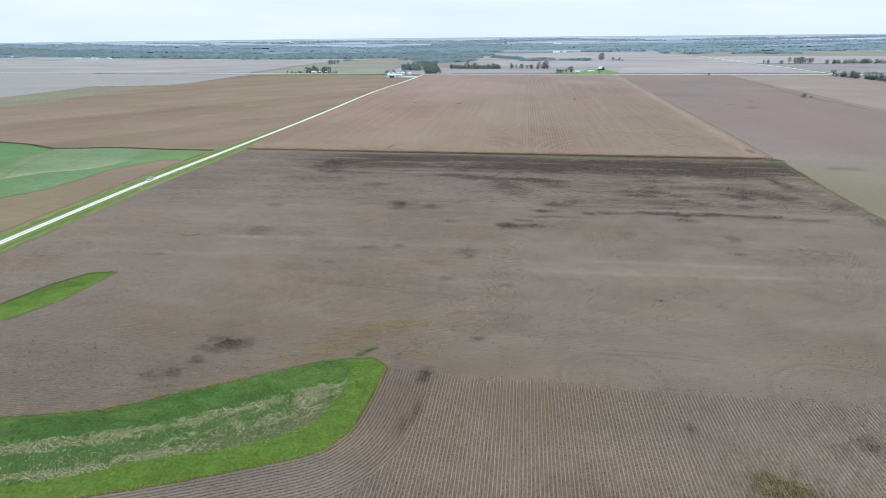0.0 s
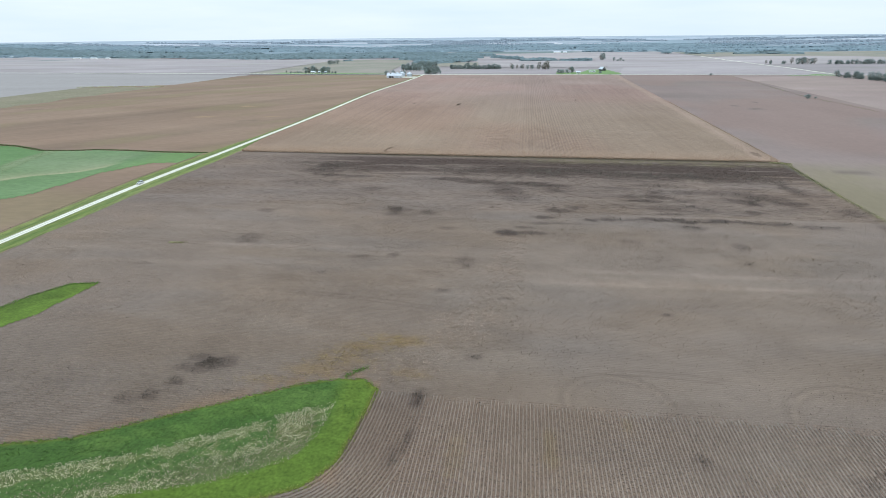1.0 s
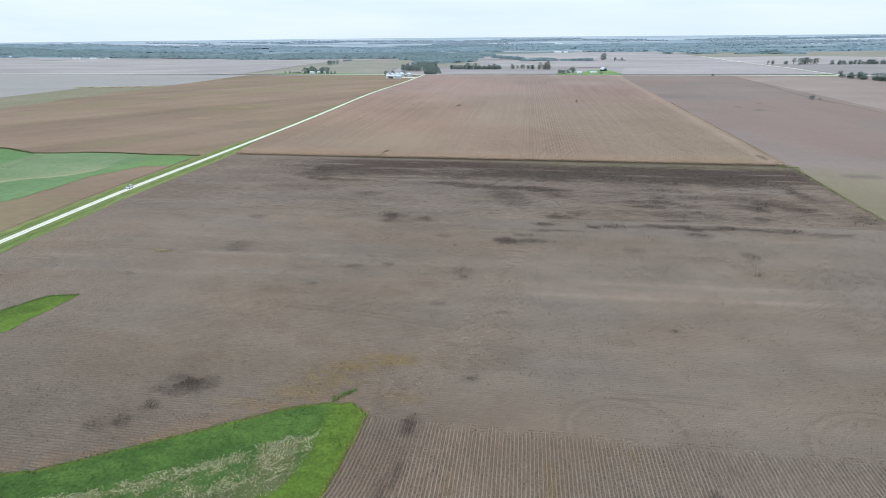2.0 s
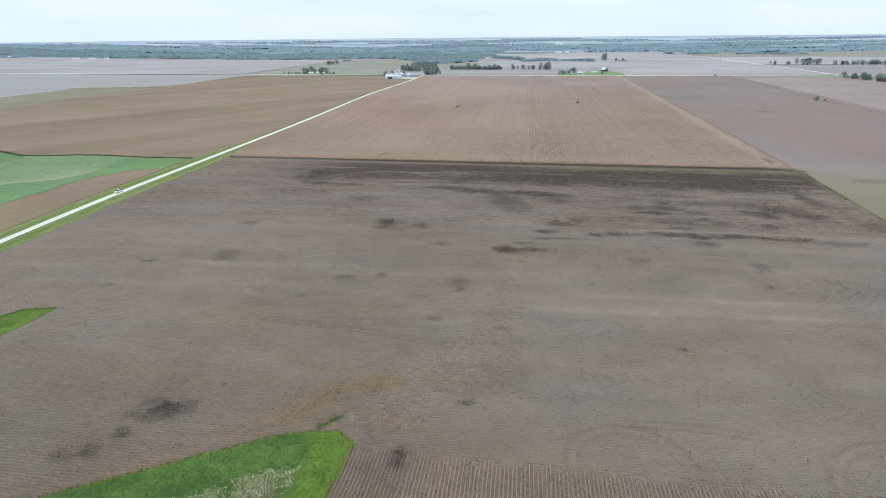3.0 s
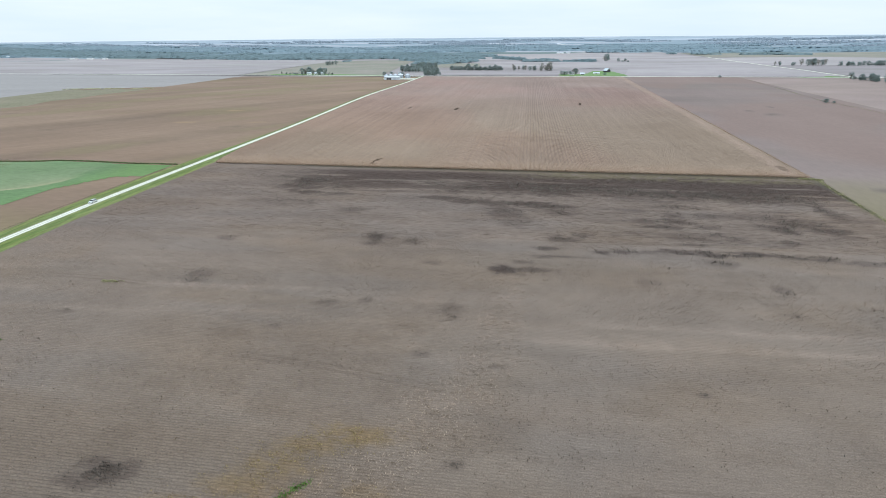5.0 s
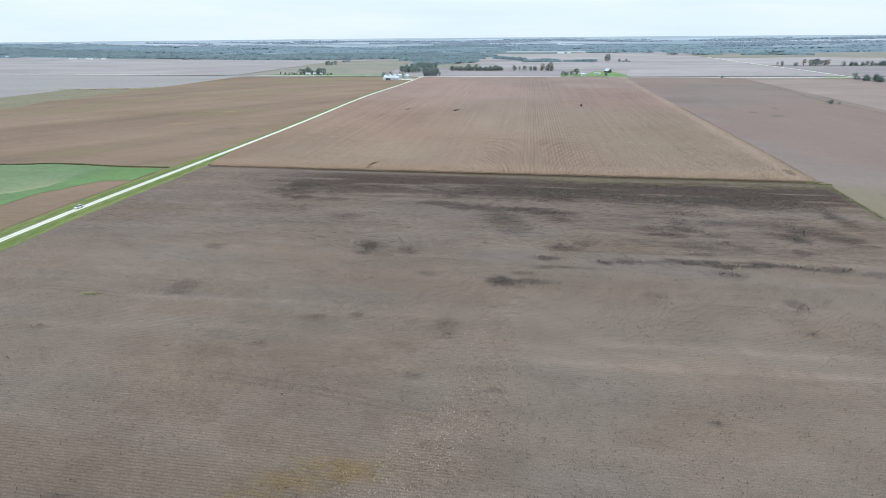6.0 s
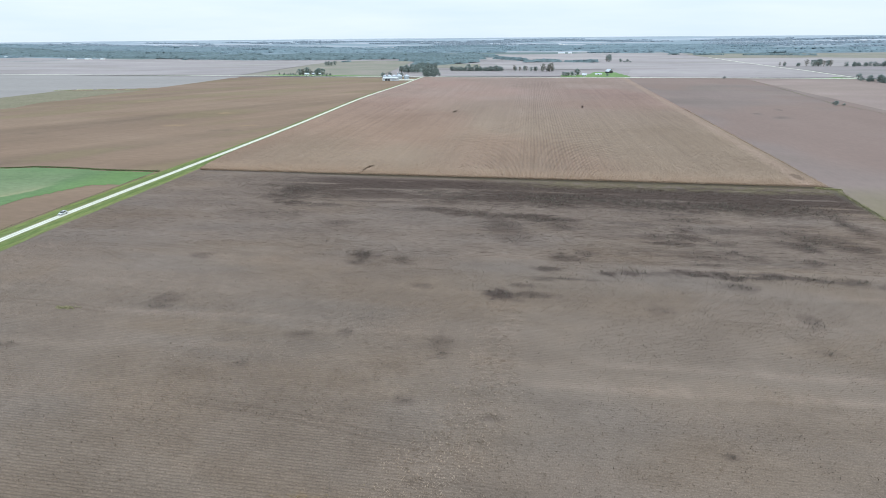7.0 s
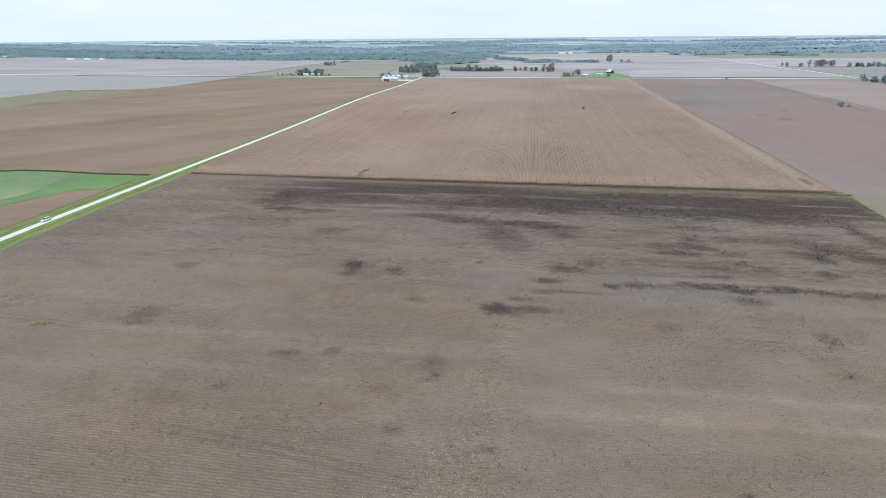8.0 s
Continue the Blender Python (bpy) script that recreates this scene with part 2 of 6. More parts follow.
def blend(base, colour, amount):
    return base * (1 - amount[:, None]) + np.array(colour)[None] * amount[:, None]


# ---- colours of the crops, by place ----
# weedy patches: x, y, half length east-west, half length north-south, strength
MAIZE_FOOT_WEEDS = [
    (-116, 332, 10, 9, 1.0), (-118, 321, 10, 8, 0.7), (-95, 324, 8.5, 8, 0.6), (-110, 308, 6, 3.5, 0.9), (-95, 306, 8, 3.4, 0.6), (-131, 338, 18, 3.2, 0.45),
    (-77, 335, 26, 4, 0.5), (-45, 333, 8.5, 8, 0.6), (-33, 327, 14, 9.5, 0.75), (-6, 332, 22, 12.5, 0.95), (16, 328, 16, 11, 0.95), (37, 331, 18.5, 8.5, 0.85),
    (54, 324, 15, 9, 0.75), (73, 324, 17.5, 9.5, 0.85), (95, 325, 17.5, 8, 0.85), (110, 321, 17, 8, 0.8), (76, 348, 60, 5, 0.4), (127, 329, 10, 12, 0.5)]
NORTH_WEEDS = [
    (-40, 305.6, 9, 3.3, 0.7), (-22, 302, 11, 4, 0.75), (-12, 299.6, 10, 3, 0.7), (4, 300, 9, 3.8, 0.9), (11, 297, 9.5, 3.7, 0.9), (-7, 287, 5.7, 9.7, 0.5),
    (-1, 273, 6.5, 8.6, 0.35), (19, 287, 5.6, 4, 0.5), (16, 293, 9, 3.6, 0.4), (-77, 281.5, 6.6, 3.4, 0.4), (-111, 291, 17.5, 5.3, 0.3), (66, 303.5, 10, 3.6, 0.4),
    (54, 279.4, 5.3, 3, 0.55), (67, 290.6, 4.4, 3.4, 0.65), (66, 280.3, 6.3, 3.7, 0.7), (58, 273, 6.6, 2.4, 0.65), (82, 290.4, 8, 3.3, 0.5), (77, 303.5, 9, 3, 0.35)]
EAST_WEEDS = [
    (106, 276, 6, 4, 0.75), (108, 272, 3.5, 3.3, 0.75), (113, 285, 4.2, 7.5, 0.55), (106, 290.6, 8.5, 5.3, 0.45), (120, 281.7, 8, 4.2, 0.65), (124, 275.6, 6, 4, 0.8),
    (103, 259, 3.7, 2.5, 0.65), (135, 306, 3, 6, 0.65), (137, 297.7, 4.3, 5.5, 0.55), (136, 318.5, 4.7, 6.5, 0.55), (77, 273.7, 6, 2.3, 0.45), (78, 265, 3.8, 3.2, 0.65),
    (67, 260, 8.6, 3, 0.55), (85, 261, 4, 3, 0.5), (66, 252, 4.6, 1.4, 0.55), (145, 262, 5, 7, 0.45), (150, 240, 4, 8, 0.35)]
LONG_STREAK = [
    (31, 240.3, 3, 1.8, 0.95), (39, 242, 4.6, 1.8, 0.85), (48, 242.6, 3.5, 1.8, 0.55), (59, 243.6, 6.4, 2.6, 0.95), (68, 245, 5, 2.2, 0.85), (71, 242, 5, 2.2, 0.9),
    (78, 243, 5.2, 1.8, 0.85), (88, 244.5, 8.8, 2.6, 1.0), (99, 243.6, 8.5, 1.7, 0.6), (109, 243.7, 4.4, 2.9, 0.65), (122, 241, 9, 2, 0.5), (71, 235, 5, 2.8, 0.45), (14, 234.3, 12, 0.8, 0.5)]
MIDDLE_WEEDS = [
    (-56, 247.4, 4, 3.5, 0.85), (-56, 241.4, 3.1, 3.8, 0.55), (-41, 243, 2.8, 2.9, 0.4), (-30, 223, 2.8, 1.5, 0.4), (-4, 219.8, 5, 2.9, 1.0), (4, 220.8, 6.6, 2.2, 0.6),
    (3, 227.4, 3.8, 1.5, 0.55), (10, 242, 3.3, 1.8, 0.75), (8, 233, 3.5, 1.6, 0.5), (17, 253.6, 4.2, 4, 0.6), (25, 258, 3.2, 3, 0.45), (83, 212.5, 2.3, 3.6, 0.6),
    (42, 215.8, 2.8, 2.7, 0.35), (-108, 202.9, 3.3, 3.9, 0.5), (-106, 198, 3.5, 1.5, 0.4), (-116, 238.4, 3.6, 2.4, 0.4), (-56, 188, 3.2, 1.8, 0.45), (-45, 190.8, 1.5, 1.6, 0.5), (79, 196.6, 3.3, 1.5, 0.35)]
NEAR_WEEDS = [
    (-74, 116.3, 4.0, 3.0, 1.3), (-76, 113.8, 4.5, 2.2, 0.9), (-78, 106.6, 1.3, 1.0, 1.0), (-79, 108.2, 1.6, 0.8, 0.5), (-81, 101.4, 1.9, 1.8, 0.7), (-86, 99.6, 2.2, 1.9, 0.5),
    (-20.5, 108, 1.5, 2.6, 1.3), (-20, 94.4, 0.9, 3, 0.6), (-22, 89.6, 1.1, 3.4, 0.5), (36, 96.2, 1.4, 1.4, 0.6), (62, 93, 2.3, 2.3, 0.6), (69, 95.6, 2, 2.4, 0.7),
    (-66, 171.8, 1.8, 1.2, 0.5), (-19, 189, 2.4, 4, 0.42), (-17, 183.7, 2.2, 2.6, 0.38), (-23, 163.5, 1.8, 1.5, 0.65), (-3, 159.8, 2.4, 1.2, 0.65), (43, 155, 1.1, 0.7, 0.8), (-9.5, 126, 1.8, 1.2, 0.6), (-132, 172.8, 2.1, 1, 0.55)]
WEED_PATCHES = MAIZE_FOOT_WEEDS + NORTH_WEEDS + EAST_WEEDS + LONG_STREAK + MIDDLE_WEEDS + NEAR_WEEDS
SWATH = [(-31, 112), (-24, 122), (-16.5, 134), (-12, 147), (-7, 160), (-4, 175), (-4, 195), (-3, 222)]


def weed_shade(x, y):
    """How thick the dark withered weeds stand, from 0 to 1."""
    ragged = 1.25 * (fbm(x / 6 + 5, y / 2.2, 3) - 0.5) + 1.1 * (fbm(x / 1.3, y / 1.5 + 40, 2) - 0.5)
    dark = np.zeros(np.shape(x))
    for px, py, rx, ry, s in WEED_PATCHES:
        r = np.hypot((x - px) / (1.25 * rx), (y - py) / (1.15 * ry))
        near = r < 2.0
        if near.any():
            dark[near] = np.maximum(dark[near], s * smooth(-0.55, 0.60, 0.95 - r[near] + ragged[near]))
    band = smooth(0.43, 0.66, fbm(x / 36 + 9, y / 4.5 + 2, 4) + 0.22 * smooth(312, 340, y)) * smooth(300, 335, y) * smooth(366, 356, y) * smooth(-165, -90, x)
    mottle = smooth(0.50, 0.78, fbm(x / 16 + 20, y / 4, 4)) * smooth(10, 60, x) * smooth(246, 262, y) * smooth(322, 300, y)
    return np.clip(np.maximum(np.maximum(dark, 0.95 * band), 0.45 * mottle), 0, 1)


def swath_place(x, y):
    """Nearness to the coarse clumpy swath that runs north from the waterway, from 0 to 1."""
    px, py = np.array(SWATH, float).T
    return smooth(1.25, 0.35, np.abs(x - np.interp(y, py, px) + 2.5 * (fbm(x / 7, y / 7, 2) - 0.5)) / (7.5 + 3.0 * smooth(180, 140, y))) * smooth(108, 118, y) * smooth(235, 190, y)


def soy_tint(x, y):
    n1, n2 = fbm(x / 24 + 5, y / 7, 4), fbm(x / 2.2, y / 3.2 + 40, 3)
    streak = fbm(x / 80 + 11, y / 6 + 3 - 0.006 * x, 4)
    blot = fbm(x / 10 + 3, y / 6 + 44, 3)
    c = np.ones((len(x), 3)) * (0.965 + 0.22 * (streak - 0.5) + 0.07 * (n2 - 0.5) + 0.12 * (blot - 0.5))[:, None]
    c = blend(c, (0.74, 0.72, 0.70), 0.32 * smooth(0.54, 0.76, fbm(x / 13 + 61, y / 7, 4)) * smooth(-130, -80, x))
    warm = smooth(0.42, 0.72, fbm(x / 45 + 2, y / 22 + 70, 3))
    for px, py, rx, ry, k in ((-76, 228, 22, 9, 0.9), (-45, 218, 24, 12, 0.7), (-84, 188, 34, 5, 1.1), (-55, 125, 45, 18, 1.0), (-60, 150, 50, 14, 0.5), (66, 166, 26, 7, 0.6), (-20, 150, 30, 14, 0.4)):
        warm = np.maximum(warm, k * smooth(1.4, 0.3, np.hypot((x - px) / rx, (y - py) / ry) + 0.8 * (n1 - 0.5)))
    c = c * (1 + warm[:, None] * np.array([0.005, -0.022, -0.065]))
    grey = smooth(0.46, 0.68, fbm(x / 60 + 33, y / 18 + 12, 3))
    # greyer areas; past y = 190 extra blue paints distance haze into the crop
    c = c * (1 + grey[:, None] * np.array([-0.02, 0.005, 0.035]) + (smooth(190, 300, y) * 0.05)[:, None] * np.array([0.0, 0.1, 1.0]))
    # paler bands along the rows
    for yy, x0, x1, half, amount in ((174, 8, 170, 2.2, 0.20), (183.5, 14, 170, 1.6, 0.13), (194, -125, -55, 1.8, 0.15), (191.5, -70, -20, 1.3, 0.12), (180, -84, -66, 1.6, 0.16), (210, -175, -60, 2.0, 0.07), (263, -150, 40, 3.0, 0.06), (228, 30, 150, 2.4, 0.06)):
        c *= (1 + amount * np.exp(-((y - yy - 0.03 * (x - x0) - 3 * (n1 - 0.5)) / half) ** 2) * smooth(x0 - 12, x0 + 12, x) * smooth(x1 + 12, x1 - 12, x) * (0.45 + n2))[:, None]
    dark = weed_shade(x, y)
    c *= (1 + 0.06 * smooth(145, 195, y) * smooth(275, 240, y) + 0.05 * smooth(0, 30, x) * smooth(200, 150, y) * smooth(120, 150, y) + 0.05 * smooth(-60, -90, x) * smooth(130, 150, y) * smooth(250, 200, y) - 0.10 * smooth(140, 118, y) * smooth(0, -30, x))[:, None]
    c = blend(c, (0.40, 0.375, 0.40), dark * (0.55 + 0.45 * smooth(150, 240, y)))
    # olive weeds along the foot of the maize, and soil darkened there to paint its shading
    c = blend(c, (0.74, 0.80, 0.62), 0.7 * smooth(349, 356, y + 5 * (n1 - 0.5)) * smooth(-30, 30, x) * smooth(0.3, 0.55, n2))
    c = blend(c, (0.44, 0.44, 0.34), 0.9 * smooth(363.5, 366.5, y + 2.5 * (n1 - 0.5)) * smooth(-165, -100, x))
    # yellow-leaved plants by the waterway
    yellow = np.zeros(len(x))
    for px, py, rx, ry, k in YELLOW_PATCHES:
        yellow = np.maximum(yellow, k * smooth(0.0, 1.0, 1.35 - np.hypot((x - px) / rx, (y - py) / ry) + 1.0 * (n2 - 0.5)))
    c = blend(c, (1.04, 0.90, 0.56), 0.72 * yellow * smooth(0.15, 0.45, fbm(x / 1.5, y / 1.5 + 4, 2)))
    rim = inside(WATERWAY, x, y)
    c = blend(c, (1.08, 0.91, 0.72), 0.55 * smooth(-7, 0, rim) * (y > 80) * (x < -30) * smooth(0.3, 0.6, n2))
    # coarse clumps in the swath
    grit = fbm(x / 0.9 + 70, y / 0.8, 2) - 0.5
    c *= (1 + swath_place(x, y) * (0.09 + 0.20 * grit))[:, None]
    # wheel rings left by the sprayer
    for rx, ry, rr in ((23, 111.5, 12.0), (74, 109, 16.5), (-176, 176, 9)):
        far_r = np.hypot(x - rx, (y - ry) * 1.05)
        worn = smooth(0.2, 0.4, n2) * smooth(109, 112, y)
        c = blend(c, (0.58, 0.56, 0.52), np.exp(-((far_r - rr) / 0.6) ** 2) * 0.42 * worn)
        c = blend(c, (1.2, 1.17, 1.12), np.exp(-((far_r - rr + 1.2) / 0.6) ** 2) * 0.45 * worn)
        c = blend(c, (0.66, 0.63, 0.60), np.exp(-((far_r - rr + 2.4) / 0.55) ** 2) * 0.32 * worn)
    # tyre tracks, in pairs
    for x0, y0, x1, y1 in ((-75, 157.5, -14, 149), (-172, 245, -130, 240), (50, 209.5, 84, 208), (-165, 241, -141, 230), (-45, 234.5, -8, 234), (-160, 196, -118, 193), (-150, 247, -92, 241), (20, 123.5, 52, 122.5), (-100, 260, -50, 256)):
        length = math.hypot(x1 - x0, y1 - y0)
        u = ((x - x0) * (x1 - x0) + (y - y0) * (y1 - y0)) / length
        v = ((y - y0) * (x1 - x0) - (x - x0) * (y1 - y0)) / length - 1.2 * np.sin(u / length * 3.1)
        line = (np.exp(-((v - 1) / 0.4) ** 2) + np.exp(-((v + 1) / 0.4) ** 2)) * smooth(0, 6, u) * smooth(length, length - 6, u)
        c = blend(c, (0.62, 0.59, 0.56), np.clip(line, 0, 1) * 0.45)
    # olive weeds
    d = np.hypot((x - 48) / 5.0, (y - 81) / 5.0)
    c = blend(c, (0.82, 0.80, 0.45), 0.7 * smooth(0.3, 0.8, 1.1 - d + 2.4 * (n2 - 0.5)))
    for px, py, rx, ry, k in ((8, 98, 2.2, 10, 0.40), (24, 104, 1.6, 4, 0.28), (-10, 92, 3, 9, 0.22), (4, 82, 2, 8, 0.2)):
        d = np.hypot((x - px) / rx, (y - py) / ry)
        c = blend(c, (0.90, 0.84, 0.52), k * smooth(0.3, 0.8, 1.1 - d + 1.4 * (n2 - 0.5)))
    # green creeping in from the eastern fence line
    c = blend(c, (0.80, 0.92, 0.58), 0.45 * smooth(-4.5, 0.5, x - fence_x(y) + 4 * (n1 - 0.5)) * smooth(180, 340, y))
    return c


def fence_x(y):
    return np.interp(y, [60, 243, 255, 285, 311, 347, 364], [154.5, 153.1, 153.3, 154.2, 155.6, 158.2, 160])


def far_tint(x, y, olive=0.7, turn=18):
    ca, sa = math.cos(radians(turn)), math.sin(radians(turn))
    u, v = x * ca + y * sa, y * ca - x * sa
    n = fbm(u / 170 + 4, v / 60 + 9, 4)
    m = fbm(u / 40, v / 14, 3)
    c = np.ones((len(x), 3)) * (1.0 + 0.40 * (n - 0.5) + 0.10 * (m - 0.5))[:, None]
    return blend(c, (0.88, 0.98, 0.80), olive * smooth(0.48, 0.70, fbm(u / 120 + 60, v / 42 + 20, 4)))


def maize_tint(x, y):
    n = fbm(x / 90 + 8, y / 120 + 2, 4)
    m = fbm(x / 3, y / 5, 3)
    lane = fbm(x / 1.6 + 50, y / 300, 2)
    c = np.ones((len(x), 3)) * (0.945 + 0.30 * (n - 0.5) + 0.09 * (m - 0.5) + 0.16 * (lane - 0.5))[:, None]
    red = smooth(0.45, 0.7, fbm(x / 130 + 1, y / 200 + 40, 3))
    c = c * (1 + red[:, None] * np.array([0.02, -0.05, -0.05]))
    lines = smooth(0.1, 0.9, np.cos((x + 0.5 * (fbm(x / 9, y / 60, 2) - 0.5)) * 2 * np.pi / (3 * ROW)))
    worn = np.exp(-((x - 22) / 28) ** 2) * lines * (0.35 + 1.1 * fbm(x / 5, y / 22, 2)) + 0.25 * lines * smooth(0.5, 0.7, fbm(x / 30 + 77, y / 90, 2))
    c = blend(c, (0.66, 0.62, 0.61), 0.60 * np.clip(worn, 0, 1))
    c = blend(c, (1.08, 1.05, 1.03), 0.8 * smooth(395, 372, y))
    # haze painted in: the maize grows lighter and bluer northwards
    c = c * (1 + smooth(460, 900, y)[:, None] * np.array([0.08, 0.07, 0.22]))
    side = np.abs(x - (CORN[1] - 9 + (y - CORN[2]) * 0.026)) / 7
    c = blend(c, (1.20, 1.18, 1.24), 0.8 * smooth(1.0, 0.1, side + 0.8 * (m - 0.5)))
    c = blend(c, (0.62, 0.60, 0.60), 0.8 * smooth(1.1, 0.5, np.hypot((x - 149) / 3, (y - 385) / 9) + 0.8 * (m - 0.5)))
    return c


# ---- fields near the flight ----
YELLOW_PATCHES = [(-31, 131.5, 9, 3.2, 0.95), (-38, 127.5, 7, 3.4, 0.8), (-43, 121.5, 8, 4.2, 0.7), (-47, 116, 8, 3.0, 0.7), (-24, 117, 5, 2.2, 0.45), (-56, 110.5, 9, 2.0, 0.5)]
WATERWAY = [(-125, 78), (-107, 81), (-88, 86), (-66, 99), (-48, 110), (-40, 113), (-34, 113.5), (-30, 110), (-31, 99), (-32, 87),
            (-36, 80), (-44, 76), (-60, 69), (-76, 63), (-100, 54), (-135, 44)]
WEEDS_NORTH = [(-135, 62), (-100.6, 74), (-90.7, 77), (-80.8, 80.6), (-71, 85), (-63.3, 89.3), (-54.3, 94.8), (-47, 100), (-38.4, 104.6)]
WEEDS_SOUTH = [(-135, 50), (-90.5, 64), (-84.4, 66), (-77.5, 68.8), (-71, 72.5), (-62.6, 75.6), (-54.7, 78.2), (-47, 82), (-41.6, 86), (-38.8, 91), (-38, 98)]
WATERWAY_WEEDS = WEEDS_NORTH + WEEDS_SOUTH[::-1]
GRASS_STRIP = [(-172, 118), (-155, 128), (-151, 143), (-145, 153), (-136, 155), (-139, 132), (-145, 119), (-160, 108)]

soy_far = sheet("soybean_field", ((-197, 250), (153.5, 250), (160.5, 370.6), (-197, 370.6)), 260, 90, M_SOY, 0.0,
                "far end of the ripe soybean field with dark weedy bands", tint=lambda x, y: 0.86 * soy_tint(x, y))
soy_base = sheet("soybean_field", ((-197, -80), (154.5, -80), (153.5, 250), (-197, 250)), 260, 220, M_SOY, 0.0,
                 "ripe brown soybean field with dark weedy patches", tint=lambda x, y: (0.84 + 0.11 * smooth(-35, 10, x))[:, None] * soy_tint(x, y))


def ridges(name, mat, along, rows, start, stop, seg, half, height, tint, parent, lift=0.0, jag=0.35, keep=None, waver=0.25):
    """Crop rows as ragged ridges. along: 'x' or 'y'; rows: their places across; start to stop: their run."""
    n = max(2, int((stop - start) / seg) + 1)
    s = np.linspace(start, stop, n)[None, :] + rng.uniform(-0.3, 0.3, (len(rows), n)) * seg
    r = np.asarray(rows)[:, None] + rng.normal(0, half * 0.5 * waver, (len(rows), n))
    h = (height(s, r) if callable(height) else height) * (1 + jag * rng.normal(0, 1, (len(rows), n)).clip(-2, 2))
    w = half * (1 + waver * rng.normal(0, 1, (len(rows), n)).clip(-2, 2))
    shift = rng.normal(0, half * 0.25, (len(rows), n))
    cols = []
    for dr, dz in ((-w, 0 * h), (shift, h), (w, 0 * h)):
        a, b = (s, r + dr) if along == "x" else (r + dr, s)
        cols.append(np.stack([a, b, ground_z(a, b) + (lift(a, b) if callable(lift) else lift) + dz], -1))
    v = np.stack(cols, 2)                       # rows, stations, 3, xyz
    i, j = np.meshgrid(np.arange(len(rows)), np.arange(n - 1), indexing="ij")
    ok = np.ones(i.shape, bool)
    if keep is not None:
        ok = keep(v[:, :-1, 1, 0], v[:, :-1, 1, 1])
    flat = v.reshape(-1, 3)
    shades = tint(flat[:, 0], flat[:, 1])
    made = []
    for chosen in ([ok] if parent is None else [ok & (i == k) for k in range(len(rows)) if ok[k].any()]):
        k = ((i * n + j) * 3)[chosen]
        faces = np.r_[np.c_[k, k + 3, k + 4, k + 1], np.c_[k + 1, k + 4, k + 5, k + 2]]
        used, back = np.unique(faces, return_inverse=True)
        made.append(link_mesh(name, flat[used], back.reshape(faces.shape), mat, parent=parent, tint=shades[used]))
    return made


ROW = 0.762
SOUTH_ROWS = [(-31, 109.7), (160, 109.7), (160, -60), (-200, -60), (-200, 20), (-135, 44), (-100, 54), (-76, 63), (-60, 69), (-44, 76), (-36, 80), (-32, 87), (-31, 99)]
RIM = [(-31, 109), (-31, 99), (-32, 87), (-36, 80), (-44, 76), (-60, 69), (-76, 63), (-100, 54), (-135, 44)]
CURVED = 16
off_grass = lambda x, y: (inside(WATERWAY, x, y) < 0) & (inside(GRASS_STRIP, x, y) < 0)


def plants(x, y):
    """The field's colour, with each plant a little lighter or darker."""
    return soy_tint(x, y) * (1.02 + 0.04 * rng.normal(0, 1, (len(x), 1)).clip(-2, 2))


def curved_rows(name, line, count, parent):
    """Bean rows that bend round the waterway, each a parallel of its rim."""
    p = np.array(line, float)
    for _ in range(4):
        a, b = p[:-1] * 0.75 + p[1:] * 0.25, p[:-1] * 0.25 + p[1:] * 0.75
        p = np.concatenate([p[:1], np.stack([a, b], 1).reshape(-1, 2), p[-1:]])
    run = np.r_[0, np.cumsum(np.hypot(*np.diff(p, axis=0).T))]
    t = np.arange(0, run[-1], 0.5)
    p = np.c_[np.interp(t, run, p[:, 0]), np.interp(t, run, p[:, 1])]
    d = np.gradient(p, axis=0)
    d /= np.linalg.norm(d, axis=1)[:, None]
    out = np.c_[-d[:, 1], d[:, 0]]
    n = len(p)
    for k in range(count):
        c = p + out * (0.6 + ROW * k) + rng.normal(0, 0.03, (n, 2))
        c[:, 1] += (109.5 - c[0, 1]) * np.exp(-t / 6)
        h = 0.28 * (1 + 0.15 * rng.normal(0, 1, n).clip(-2, 2))
        w = 0.145 * (1 + 0.14 * rng.normal(0, 1, n).clip(-2, 2))
        verts = []
        for side, z in ((-1, 0), (0, 1), (1, 0)):
            q = c + out * (side * w)[:, None]
            verts.append(np.c_[q, ground_z(q[:, 0], q[:, 1]) + 0.02 + z * h])
        i = np.arange(n - 1)
        v = np.concatenate(verts)
        link_mesh(name, v, np.r_[np.c_[i, i + 1, i + n + 1, i + n], np.c_[i + n, i + n + 1, i + 2 * n + 1, i + 2 * n]], M_ROW, parent=parent, tint=soy_tint(v[:, 0], v[:, 1]))


def straight_part(x, y):
    return (y < 110 - 3.6 * fbm(x / 0.8, 0 * x + 3, 2)) & (inside(SOUTH_ROWS, x, y) > 0) & (inside(WATERWAY, x, y) < -(0.6 + ROW * (CURVED - 0.5)))


